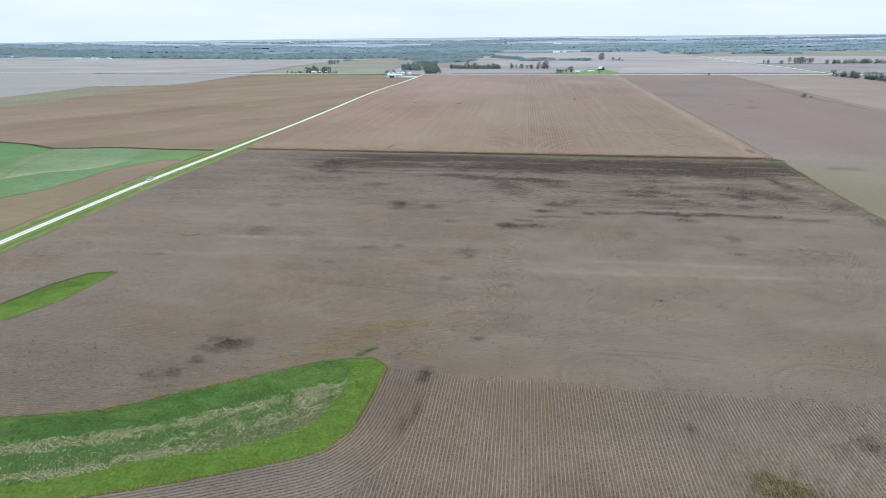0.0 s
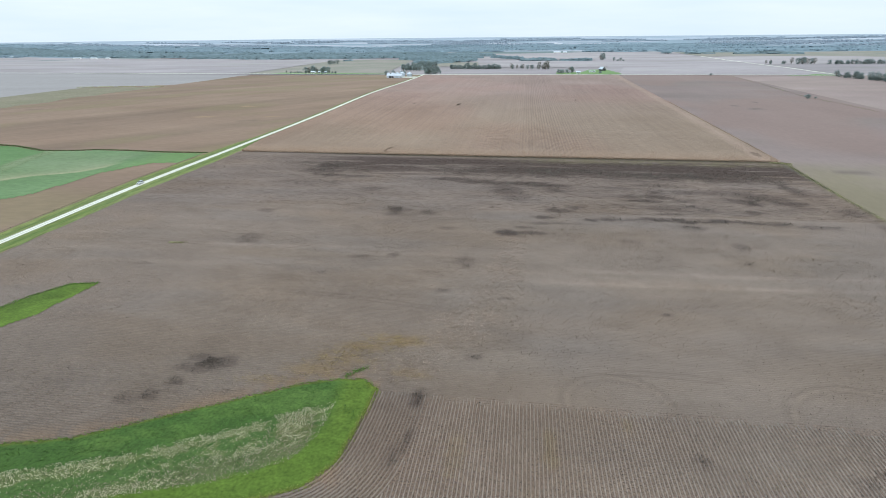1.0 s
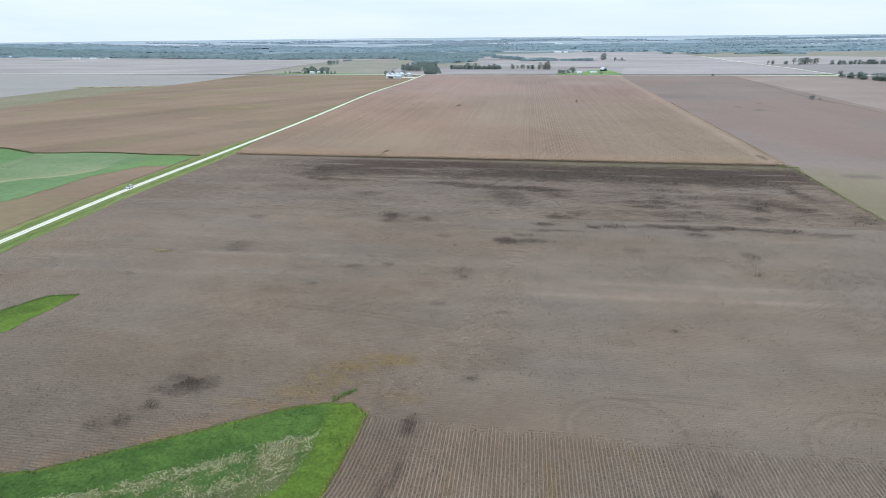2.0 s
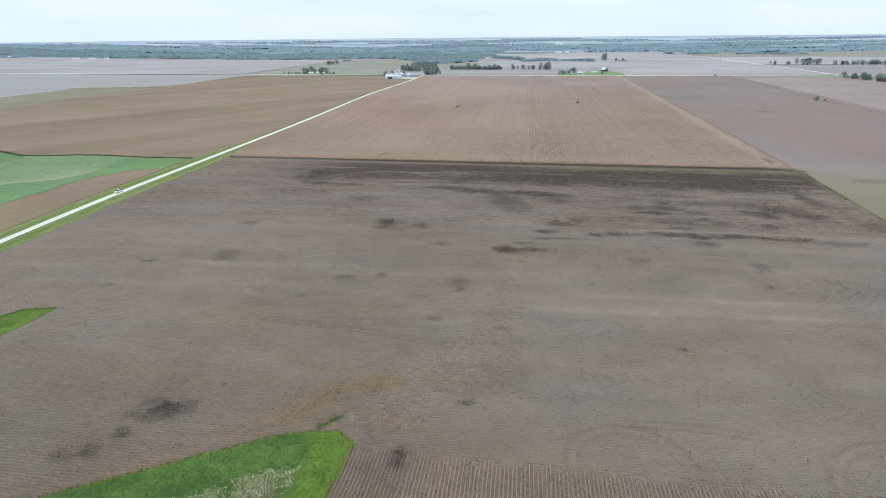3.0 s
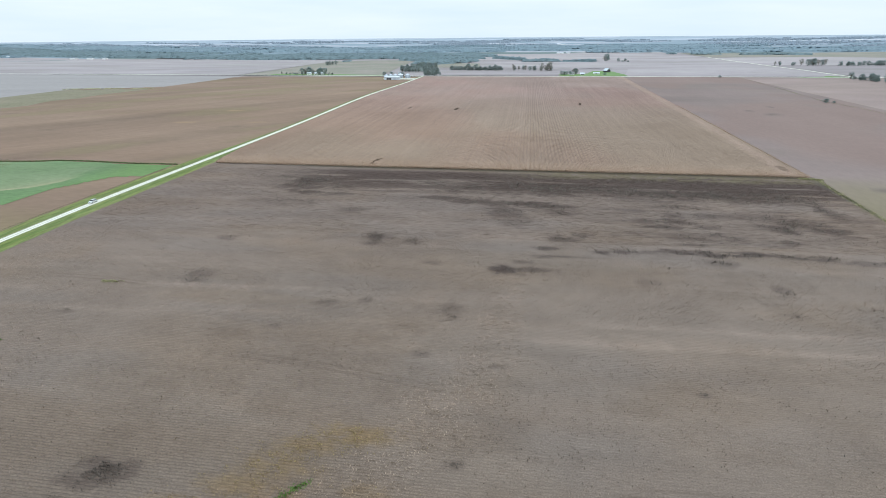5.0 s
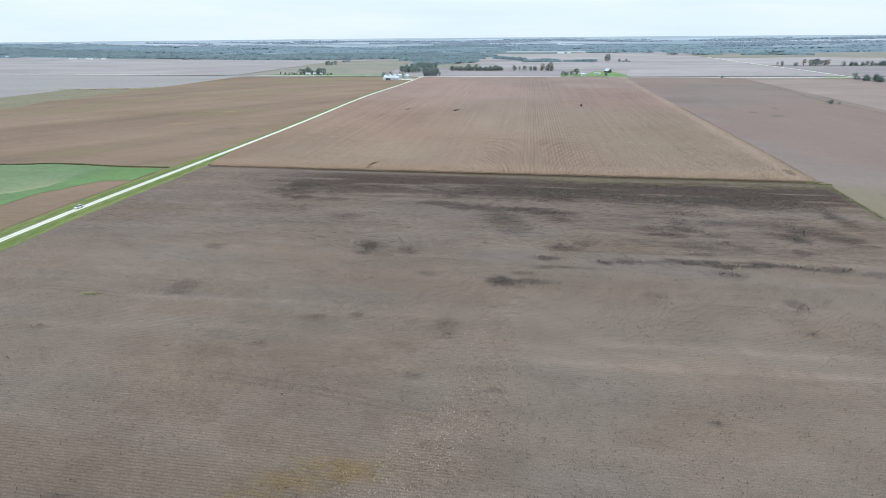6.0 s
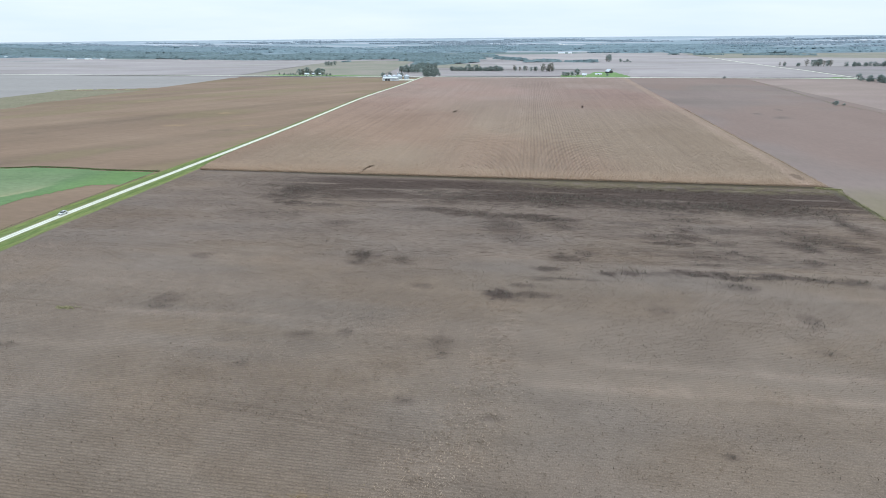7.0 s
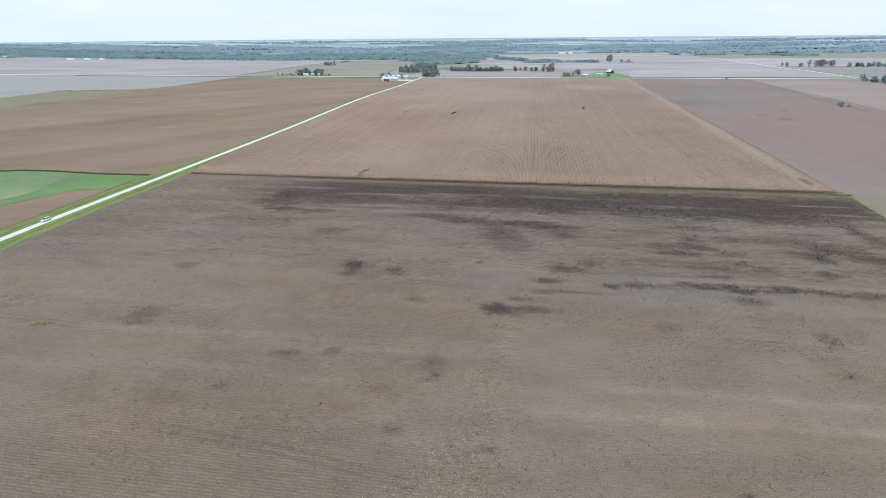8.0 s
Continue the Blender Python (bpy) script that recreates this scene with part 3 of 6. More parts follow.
row_field = patch_sheet("row_soil", SOUTH_ROWS, 1.25, M_LITTER, 0.02, "dark litter-strewn soil between straight bean rows", "soil", tint=lambda x, y: soy_tint(x, y) * np.array([0.96, 0.90, 0.86]), ragged=3.0)
curved_rows("bean_row", RIM, CURVED, row_field)
ridges("bean_row", M_ROW, "y", np.arange(-120, 160, ROW), -50, 109.5, 0.9, 0.135, 0.24, lambda x, y: 1.12 * soy_tint(x, y), row_field, jag=0.12, keep=straight_part, waver=0.12)
ridges("bean_row", M_SOY, "x", np.arange(107.2, 250, ROW), -196, 153, 0.95, 0.29, lambda a, b: 0.13 - 0.075 * smooth(-35, 10, a + 12 * (fbm(a / 30, b / 30, 2) - 0.5)), plants, soy_base, jag=0.16, waver=0.14,
       keep=lambda x, y: off_grass(x, y) & ((x < -31) | (y > 109.5 - 3.0 * fbm(x / 0.8, 0 * x + 3, 2))))
ridges("bean_row", M_SOY, "x", np.arange(40.2, 106.8, ROW), -196, -31, 0.9, 0.29, 0.17, plants, soy_base, jag=0.22, waver=0.14, keep=lambda x, y: off_grass(x, y) & (inside(SOUTH_ROWS, x, y) < 0))
ridges("bean_row", M_SOY, "x", np.arange(250.2, 366, ROW), -196, 154, 1.7, 0.31, 0.20, plants, soy_far)

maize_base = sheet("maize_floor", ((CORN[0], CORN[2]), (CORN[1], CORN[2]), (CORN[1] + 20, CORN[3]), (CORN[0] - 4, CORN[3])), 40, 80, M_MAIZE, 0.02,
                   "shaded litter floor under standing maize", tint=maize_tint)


def in_maize(x, y):
    gap = np.zeros(x.shape, bool)
    for gx_, gy_, lx, ly in ((-126, 647, 1.0, 7), (-74, 640, 1.4, 8), (60, 693, 1.2, 10)):
        gap |= (np.abs(x - gx_ - 0.12 * (y - gy_)) < lx) & (np.abs(y - gy_) < ly)
    gap |= (np.abs(x + 92 - 0.25 * (y - 380)) < 0.8) & (y < 385)
    return ~gap & (x < CORN[1] + (y - CORN[2]) * 0.026) & (x > CORN[0] - 4.5 * smooth(365, 430, y))


def maize_height(x, y):
    """Full height inside the field, thinner and lower towards its open edges."""
    east = CORN[1] + (y - CORN[2]) * 0.026 - x
    return 0.35 + 1.5 * np.minimum(smooth(-3, 11, y - CORN[2] + 3 * (fbm(x / 3, y / 3, 2) - 0.5)), smooth(-4, 9, east))


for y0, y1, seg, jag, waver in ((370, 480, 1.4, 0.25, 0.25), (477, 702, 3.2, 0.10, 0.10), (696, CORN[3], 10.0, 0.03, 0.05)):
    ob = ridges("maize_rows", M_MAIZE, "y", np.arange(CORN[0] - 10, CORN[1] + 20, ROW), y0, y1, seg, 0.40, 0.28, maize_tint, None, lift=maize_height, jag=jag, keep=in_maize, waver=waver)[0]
    tagged(ob, "standing rows of dry tan maize", "crop rows", kind="stuff")

# ---- fields round about ----
def west_tint(x, y):
    u, v = 0.60 * x + 0.80 * y, 0.60 * y - 0.80 * x
    c = np.ones((len(x), 3)) * np.array([1.0, 0.97, 0.92]) * (0.94 + 0.50 * (fbm(u / 260 + 4, v / 38 + 9, 4) - 0.5) + 0.10 * (fbm(u / 40, v / 9, 3) - 0.5))[:, None]
    c = blend(c, (0.90, 0.97, 0.78), 0.8 * smooth(0.48, 0.68, fbm(u / 150 + 60, v / 45 + 20, 3)))
    n = fbm(x / 9, y / 12, 3)
    for k, (px, py) in enumerate(((-370, 590), (-322, 535), (-318, 615), (-262, 512), (-255, 540), (-330, 430), (-560, 575), (-470, 700), (-640, 520), (-420, 480))):
        r = np.hypot((x - px - 0.4 * (y - py)) / (16 + 2 * (k % 4)), (y - py) / 7)
        c = blend(c, (1.25, 1.22, 0.98) if k % 3 else (0.72, 0.74, 0.70), 0.85 * smooth(0.3, 0.9, 1.1 - r + 1.6 * (n - 0.5)))
    return c


def stubble_tint(x, y):
    n = fbm(x / 14, y / 14, 3)
    c = far_tint(x, y, 0.15, -6)
    c = blend(c, (1.06, 0.97, 0.92), 0.8 * smooth(0.42, 0.62, fbm(x / 110 + 5, y / 160 + 2, 3)))
    c = blend(c, (0.90, 1.02, 0.62), 0.65 * smooth(260, 168, x + 50 * (n - 0.5)) * smooth(385, 320, y + 30 * (n - 0.5)))
    for px, py, rx, ry in ((241, 640, 15, 12), (228, 665, 9, 10), (186, 344, 16, 6), (262, 700, 6, 9)):
        c = blend(c, (0.60, 0.60, 0.58), 0.8 * smooth(0.3, 0.9, 1.2 - np.hypot((x - px) / rx, (y - py) / ry) + (n - 0.5)))
    return c



sheet("soybean_field", ((-760, -60), (-209, -60), (-209, 1160), (-760, 1160)), 150, 260, M_SOY_FAR, -0.06, "reddish brown soybean field west of the road", tint=west_tint)
GREEN = [(-640, 420), (-520, 398), (-407, 376), (-375, 369), (-340, 353), (-318, 356), (-305, 361.5), (-286, 362.5), (-251, 360), (-219, 361), (-219, 331), (-237, 327), (-249, 300), (-252, 253), (-266, 230), (-330, 190), (-640, 120)]


DRAIN = [(-342, 360), (-329, 349), (-324, 331), (-317, 314), (-307, 292), (-298, 271), (-288, 245), (-280, 200)]
CREST = [(-300, 235), (-290, 262), (-280, 282), (-265, 296), (-257.5, 311), (-256, 335)]


def drain_place(x, y):
    """Distance from the shallow drain across the green field."""
    py, px = np.array(DRAIN[::-1], float)[:, ::-1].T
    return np.abs(x - np.interp(y, py, px))


def green_tint(x, y):
    n = fbm(x / 60, y / 25, 4)
    c = np.ones((len(x), 3)) * (0.84 + 0.36 * (n - 0.45))[:, None]
    up = np.interp(y, *np.array(CREST, float)[:, ::-1].T) - x + 4 * (n - 0.5)
    fade = smooth(240, 262, y) * smooth(335, 305, y)
    c = blend(c, (2.3, 1.32, 1.85), 0.85 * fade * smooth(-1.5, 0.8, up) * np.exp(-np.maximum(up, 0) / 9))
    c = blend(c, (1.45, 1.06, 1.4), 0.40 * smooth(0, 8, up) * smooth(245, 265, y) * smooth(365, 340, y))
    c = blend(c, (1.00, 1.06, 0.72), 0.5 * smooth(-262, -235, x))
    c = blend(c, (0.68, 0.80, 0.62), 0.85 * smooth(-2, -8, x - np.interp(y, *np.array(DRAIN[::-1], float)[:, ::-1].T)) * smooth(230, 250, y))
    d = drain_place(x, y) + 2.0 * (fbm(x / 4, y / 6, 2) - 0.5)
    c = blend(c, (1.25, 0.98, 1.15), 0.8 * smooth(5.0, 3.5, d))
    return blend(c, (0.80, 0.72, 0.70), 0.75 * np.exp(-((d - 4.2) / 0.9) ** 2))


patch_sheet("green_field", GREEN, 2.0, M_GREEN, 0.05, "bright green young crop on a low swell", "field", kind="structure", tint=green_tint)
sheet("stubble_field", ((150, -60), (EAST_LINE + 3, -60), (EAST_LINE + 33, 1164), (165, 1164)), 70, 160, M_STUBBLE, -0.05, "grey-brown stubble field east of the fence line", tint=stubble_tint)
sheet("stubble_field", ((EAST_LINE + 1, -60), (1400, -60), (1400, 1164), (EAST_LINE + 31, 1164)), 60, 80, M_STUBBLE, -0.09, "pale brown stubble field beyond the drain", tint=lambda x, y: far_tint(x, y, 0.1, 6) * 1.30)
BARE = [(-2400, 560), (-760, 640), (-712, 680), (-722, 860), (-640, 875), (-592, 905), (-586, 1158), (-1100, 1215), (-2400, 1290)]
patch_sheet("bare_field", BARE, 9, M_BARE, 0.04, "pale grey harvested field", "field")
sheet("grassy_swale", ((-760, 560), (-600, 585), (-585, 860), (-715, 850)), 20, 20, material("swale", (0.19, 0.18, 0.11), (0.24, 0.21, 0.15), 0.3, 0.02, grain=0.15), 0.03, "dull olive grassed swale beside the grey field", "grass", wobble=30)

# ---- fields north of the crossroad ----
# pale brown field colour, lightened and blued to paint in distance haze
M_NORTH_HAZE = material("hazed_northern_fields", (0.328, 0.290, 0.294), (0.388, 0.350, 0.355), 0.15, 0.006, tinted=True, stretch=(0.3, 1, 1), grain=0.08)
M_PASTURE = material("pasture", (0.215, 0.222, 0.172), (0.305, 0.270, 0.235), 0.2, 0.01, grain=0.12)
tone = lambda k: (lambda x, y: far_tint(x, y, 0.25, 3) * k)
sheet("northern_land", ((-2900, 1120), (2300, 1120), (2300, 2560), (-2900, 2560)), 170, 48, M_NORTH_HAZE, -0.6, "pale brown farmland north of the crossroad", "field", tint=tone(0.9))
sheet("northern_field", ((-2800, 1275), (-620, 1195), (-640, 1900), (-2800, 2330)), 64, 30, M_NORTH_HAZE, 0.05, "pale pinkish brown harvested field", tint=tone(0.95))
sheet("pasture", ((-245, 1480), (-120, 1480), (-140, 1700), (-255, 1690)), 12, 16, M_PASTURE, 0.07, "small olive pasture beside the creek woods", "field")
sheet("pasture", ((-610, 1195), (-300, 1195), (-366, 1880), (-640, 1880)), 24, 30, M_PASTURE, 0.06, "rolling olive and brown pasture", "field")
sheet("northern_field", ((-175, 1195), (185, 1195), (230, 1430), (-190, 1400)), 24, 16, M_NORTH_HAZE, 0.06, "pinkish brown harvested field north of the crossroad", tint=tone(0.88))
sheet("northern_field", ((-80, 1440), (190, 1440), (240, 1800), (-100, 1750)), 24, 16, M_NORTH_HAZE, 0.06, "pale brown field behind the hedge", tint=tone(1.0))
sheet("northern_field", ((186, 1195), (EAST_ROAD_X - 6, 1195), (EAST_ROAD_X + 4, 2300), (235, 2500)), 24, 40, M_NORTH_HAZE, 0.05, "pale pinkish brown stubble field by the side road", tint=tone(0.98))
sheet("northern_field", ((EAST_ROAD_X + 8, 1195), (1500, 1195), (1500, 1540), (EAST_ROAD_X + 8, 1560)), 24, 16, M_NORTH_HAZE, 0.05, "grey-brown field east of the side road", tint=tone(0.80))
sheet("northern_field", ((EAST_ROAD_X + 8, 1590), (1900, 1580), (2100, 2050), (EAST_ROAD_X + 12, 2050)), 24, 16, M_NORTH_HAZE, 0.05, "pale brown field beyond the hedge", tint=tone(1.05))
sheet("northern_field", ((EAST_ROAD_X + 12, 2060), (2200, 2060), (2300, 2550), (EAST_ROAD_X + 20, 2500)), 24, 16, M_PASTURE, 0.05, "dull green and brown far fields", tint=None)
sheet("northern_field", ((-150, 1900), (220, 1880), (250, 2550), (-420, 2550)), 24, 24, M_NORTH_HAZE, 0.05, "pale brown field in front of the woods", tint=tone(1.02))


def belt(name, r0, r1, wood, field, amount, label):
    """A belt of the far plain: pale fields with woods between, drawn out sideways. Its colours carry the distance haze.
    """
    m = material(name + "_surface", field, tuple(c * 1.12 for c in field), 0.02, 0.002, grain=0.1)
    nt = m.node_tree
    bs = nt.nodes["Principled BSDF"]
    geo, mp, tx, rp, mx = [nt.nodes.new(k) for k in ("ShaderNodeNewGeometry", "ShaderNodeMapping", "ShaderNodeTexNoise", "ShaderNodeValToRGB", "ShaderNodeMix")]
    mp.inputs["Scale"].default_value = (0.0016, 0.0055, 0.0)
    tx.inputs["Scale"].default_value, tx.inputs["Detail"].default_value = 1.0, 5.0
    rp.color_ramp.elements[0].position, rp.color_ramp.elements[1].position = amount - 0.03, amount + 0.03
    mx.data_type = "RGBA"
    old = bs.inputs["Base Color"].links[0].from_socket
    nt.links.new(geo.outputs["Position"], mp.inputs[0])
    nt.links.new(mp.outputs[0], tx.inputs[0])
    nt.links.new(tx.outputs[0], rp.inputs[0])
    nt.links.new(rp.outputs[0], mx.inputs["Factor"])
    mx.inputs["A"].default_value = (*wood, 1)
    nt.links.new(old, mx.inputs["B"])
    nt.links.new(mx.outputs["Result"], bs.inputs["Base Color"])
    rr, aa = np.meshgrid(np.linspace(r0, r1, 14), angles, indexing="ij")
    x, y = rr * np.sin(aa), rr * np.cos(aa)
    i, j = np.meshgrid(np.arange(13), np.arange(na), indexing="ij")
    f = np.stack([i * na + j, (i + 1) * na + j, (i + 1) * na + (j + 1) % na, i * na + (j + 1) % na], -1).reshape(-1, 4)
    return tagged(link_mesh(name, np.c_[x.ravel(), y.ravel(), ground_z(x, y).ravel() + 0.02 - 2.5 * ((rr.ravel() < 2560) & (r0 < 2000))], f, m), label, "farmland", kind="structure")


# each farther belt is painted paler and bluer to imitate haze
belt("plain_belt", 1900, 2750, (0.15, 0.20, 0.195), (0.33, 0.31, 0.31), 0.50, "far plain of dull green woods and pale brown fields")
belt("far_plain", 2750, 3500, (0.21, 0.275, 0.315), (0.39, 0.395, 0.43), 0.58, "far plain of woods and fields, tinted blue-grey for haze")
belt("backdrop_plain", 3500, 4200, (0.245, 0.315, 0.365), (0.40, 0.415, 0.465), 0.56, "distance of woods and fields in painted blue-grey haze")
belt("backdrop_horizon", 4200, FAR, (0.325, 0.39, 0.45), (0.42, 0.46, 0.52), 0.56, "horizon of woods and fields in painted pale blue haze")

sheet("field_margin", ((-207, -80), (-180, -80), (-180, 1165), (-207, 1165)), 10, 240, M_SOY_FAR, -0.05, "worn brown margin between road and crops", "field", tint=far_tint)

# ---- roads ----
def gravel_tint(x, y):
    lane = np.abs(np.abs(x - ROAD_X) - 0.9)
    return np.ones((len(x), 3)) * (0.76 + 0.30 * np.exp(-(lane / 0.42) ** 2) + 0.10 * (fbm(x / 2, y / 9) - 0.5))[:, None]


sheet("road", ((ROAD_X - ROAD_HALF, -80), (ROAD_X + ROAD_HALF, -80), (ROAD_X + ROAD_HALF, CROSS_Y - 4), (ROAD_X - ROAD_HALF, CROSS_Y - 4)), 14, 420, M_GRAVEL, 0.35,
      "straight pale gravel farm road with two worn wheel tracks", "road", tint=gravel_tint, wobble=0.5)
white = lambda x, y: np.full((len(x), 3), 0.95)
sheet("crossroad", ((-2600, 1298), (ROAD_X, CROSS_Y), (ROAD_X, CROSS_Y + 9), (-2600, 1307)), 120, 1, M_GRAVEL, 0.30, "pale gravel crossroad between the fields", "road", tint=white)
sheet("crossroad", ((ROAD_X, CROSS_Y), (1500, CROSS_Y - 47), (1500, CROSS_Y - 36), (ROAD_X, CROSS_Y + 9)), 120, 1, M_GRAVEL, 0.30, "pale gravel crossroad between the fields", "road", tint=white)
sheet("side_road", ((EAST_ROAD_X - 6, CROSS_Y - 15), (EAST_ROAD_X + 1, CROSS_Y - 15), (EAST_ROAD_X + 12, 2100), (EAST_ROAD_X + 5, 2100)), 1, 80, M_GRAVEL, 0.3, "pale gravel side road running north", "road", tint=white)


def verge(name, inner, outer, y0, y1, label):
    """A shallow ditch between the gravel and the crop; outer gives its far edge for each y."""
    ys = np.arange(y0, y1, 2.5)
    u, y = np.meshgrid(np.linspace(0, 1, 12), ys, indexing="ij")
    edge = outer(y) + 1.8 * (fbm(y / 9, y / 50 + inner, 3) - 0.5)
    x = inner + (edge - inner) * u
    z = ground_z(x, y) + 0.26 - 0.40 * u - 0.10 * np.sin(np.pi * u) + 0.10 * fbm(x / 1.5, y / 3)
    m = len(ys)
    i, j = np.meshgrid(np.arange(11), np.arange(m - 1), indexing="ij")
    k = (i * m + j).ravel()
    f = np.c_[k, k + m, k + m + 1, k + 1]
    n = fbm(x / 1.2, y / 25, 3)
    tint = blend(np.full((x.size, 3), 1.0 if outer(0.0) > inner else 0.88), (1.18, 1.08, 0.9), 0.8 * smooth(0.45, 0.62, n.ravel()))
    tint = blend(tint, (0.80, 0.90, 0.70), smooth(0.35, 0.0, np.abs(u.ravel() - 0.45)))
    tint = blend(tint, (1.30, 1.18, 1.35), 0.8 * smooth(0.22, 0.05, u.ravel()))
    tint = blend(tint, (1.22, 1.16, 0.85), 0.6 * smooth(0.18, 0.0, np.abs(u.ravel() - 0.78)))
    ob = link_mesh(name, np.c_[x.ravel(), y.ravel(), z.ravel() + 0.12], f if outer(0.0) > inner else f[:, ::-1], M_VERGE, tint=tint)
    return tagged(ob, label, "grass verge", kind="structure")


verge("road_verge", ROAD_X - ROAD_HALF + 0.1, lambda y: -218.0 + 5.0 * smooth(340, 480, y), -80, 1165, "grassy roadside ditch with olive green grass")
verge("road_verge", ROAD_X + ROAD_HALF - 0.1, lambda y: -197.3 - 3.5 * smooth(330, 440, y), -80, 1165, "grassy roadside ditch with bright green grass")
sheet("crossroad_verge", ((-600, 1183), (ROAD_X - 15, 1166), (ROAD_X - 15, 1170.5), (-600, 1187.5)), 40, 2, M_VERGE, 0.2, "green verge along the crossroad", "grass verge")

# ---- grass: the waterway, the strip, weeds along the field edges ----
def across(x, y):
    """Place across the weedy middle of the waterway: 0 at its southern edge, 1 at its northern."""
    north, south = np.interp(x, *np.array(WEEDS_NORTH).T), np.interp(x, *np.array(WEEDS_SOUTH).T)
    return (y - south) / np.maximum(north - south, 1.5)


def drifts(x, y):
    """How thick the pale seeding weeds stand in the waterway."""
    a = across(x, y)
    top, foot = np.exp(-((a - 0.84) / 0.19) ** 2), np.exp(-((a - 0.12) / 0.15) ** 2) * smooth(-52, -62, x)
    heart = 0.55 * smooth(-80, -62, x) * np.exp(-((a - 0.42) / 0.22) ** 2) + 0.45 * smooth(-85, -105, x) * np.exp(-((a - 0.6) / 0.2) ** 2)
    brush = 0.8 * smooth(1.1, 0.5, np.hypot((x + 43) / 4, (y - 95) / 5.5))
    thick = np.maximum(np.maximum(top, foot), np.maximum(heart, brush))
    return thick * (0.30 + 1.0 * fbm(x / 5, y / 3, 3)) + 1.1 * (fbm(x / 1.3, y / 0.9, 2) - 0.5)


def waterway_tint(x, y):
    s_in = inside(WATERWAY_WEEDS, x, y)
    edge = inside(WATERWAY, x, y)
    n, m = fbm(x / 2.2, y / 1.2, 3), fbm(x / 9, y / 5 + 30, 3)
    c = np.ones((len(x), 3)) * np.array([0.52, 0.66, 0.78])[None]
    # the southern and eastern, mown side is lighter and more yellow
    south = smooth(-1.5, 1.5, (x + 64) * 0.50 - (y - 80) * 0.86 + 2.5 * (m - 0.5))
    south = np.maximum(south, smooth(-42, -36, x))
    c = blend(c, (0.93, 0.94, 0.78), south)
    c = blend(c, (0.74, 0.84, 1.0), (1 - south) * smooth(0.42, 0.7, m))
    c = c * (0.92 + 0.45 * (n - 0.5))[:, None]
    weeds = smooth(0.0, 1.5, s_in + 1.5 * (n - 0.5))
    c = blend(c, (0.60, 0.68, 0.95), weeds)
    c = blend(c, (1.25, 0.85, 1.9), weeds * 0.7 * smooth(0.30, 0.55, drifts(x, y)))
    tip = np.hypot((x + 43) / 5, (y - 94) / 7)
    c = blend(c, (1.15, 0.75, 1.7), weeds * 0.8 * smooth(0.2, 0.8, 1.2 - tip + 1.2 * (n - 0.5)))
    low = smooth(5.5, 0.5, -((x + 64) * 0.50 - (y - 76) * 0.86)) * smooth(-85, -60, x)
    c = blend(c, (1.05, 0.72, 1.75), weeds * 0.7 * low * smooth(0.35, 0.6, m))
    c = blend(c, (1.6, 1.0, 0.9), smooth(1.1, 0.0, edge + 0.8 * (n - 0.5)) * 0.45)
    return c * 0.88


def strip_tint(x, y):
    n = fbm(x / 3, y / 3, 3)
    return np.ones((len(x), 3)) * np.array([0.85, 0.86, 0.75])[None] * (0.72 + 0.5 * (n - 0.3) + 0.22 * smooth(-1.5, 1.5, (x + 146) * 0.85 - (y - 134) * 0.5 + 3 * (n - 0.5)))[:, None]


patch_sheet("grass_waterway", WATERWAY, 0.6, M_GRASS, 0.10, "curved green grassed waterway between bean rows", "grass", tint=waterway_tint, ragged=1.2)
patch_sheet("grass_strip", GRASS_STRIP, 0.7, M_GRASS, 0.10, "narrow bright green grass strip in the bean field", "grass", tint=strip_tint, ragged=1.6)


def tufts(name, mat, x, y, size, tint, label, category, lift=0.0, blades=3):
    """Tufts of upright blades, each a bent, tapering leaf."""
    n = len(x)
    verts, faces, cols = [], [], []
    t = tint(x, y) if tint is not None else None
    z = ground_z(x, y) + lift
    for b in range(blades):
        a = rng.uniform(0, 2 * np.pi, n)
        h = size * rng.uniform(0.55, 1.25, n)
        w = size * rng.uniform(0.16, 0.34, n)
        lean = size * rng.uniform(0.2, 1.0, n)
        ca, sa = np.cos(a), np.sin(a)
        p0 = np.stack([x - w * sa, y + w * ca, z], -1)
        p1 = np.stack([x + w * sa, y - w * ca, z], -1)
        p2 = np.stack([x + lean * ca + 0.5 * w * sa, y + lean * sa - 0.5 * w * ca, z + h], -1)
        p3 = np.stack([x + lean * ca - 0.5 * w * sa, y + lean * sa + 0.5 * w * ca, z + h * 0.92], -1)
        k = 4 * np.arange(n) + 4 * n * b
        verts.append(np.stack([p0, p1, p2, p3], 1).reshape(-1, 3))
        faces.append(np.c_[k, k + 1, k + 2, k + 3])
        if t is not None:
            cols.append(np.repeat(t * rng.uniform(0.88, 1.12, (n, 1)), 4, 0))
    ob = link_mesh(name, np.concatenate(verts), np.concatenate(faces), mat, tint=np.concatenate(cols) if cols else None)
    return tagged(ob, label, category, kind="stuff")


def scatter(poly, count, margin=0.0):
    p = np.array(poly, float)
    x, y = rng.uniform(p[:, 0].min(), p[:, 0].max(), count), rng.uniform(p[:, 1].min(), p[:, 1].max(), count)
    ok = inside(poly, x, y) > margin
    return x[ok], y[ok]


x, y = scatter(WATERWAY, 30000, -0.2)
tufts("waterway_grass", M_GRASS, x, y, 0.09, waterway_tint, "thick green grass of the waterway", "grass", 0.08)
x, y = scatter(GRASS_STRIP, 7000, -0.3)
tufts("strip_grass", M_GRASS, x, y, 0.11, strip_tint, "thick bright green grass", "grass", 0.08)

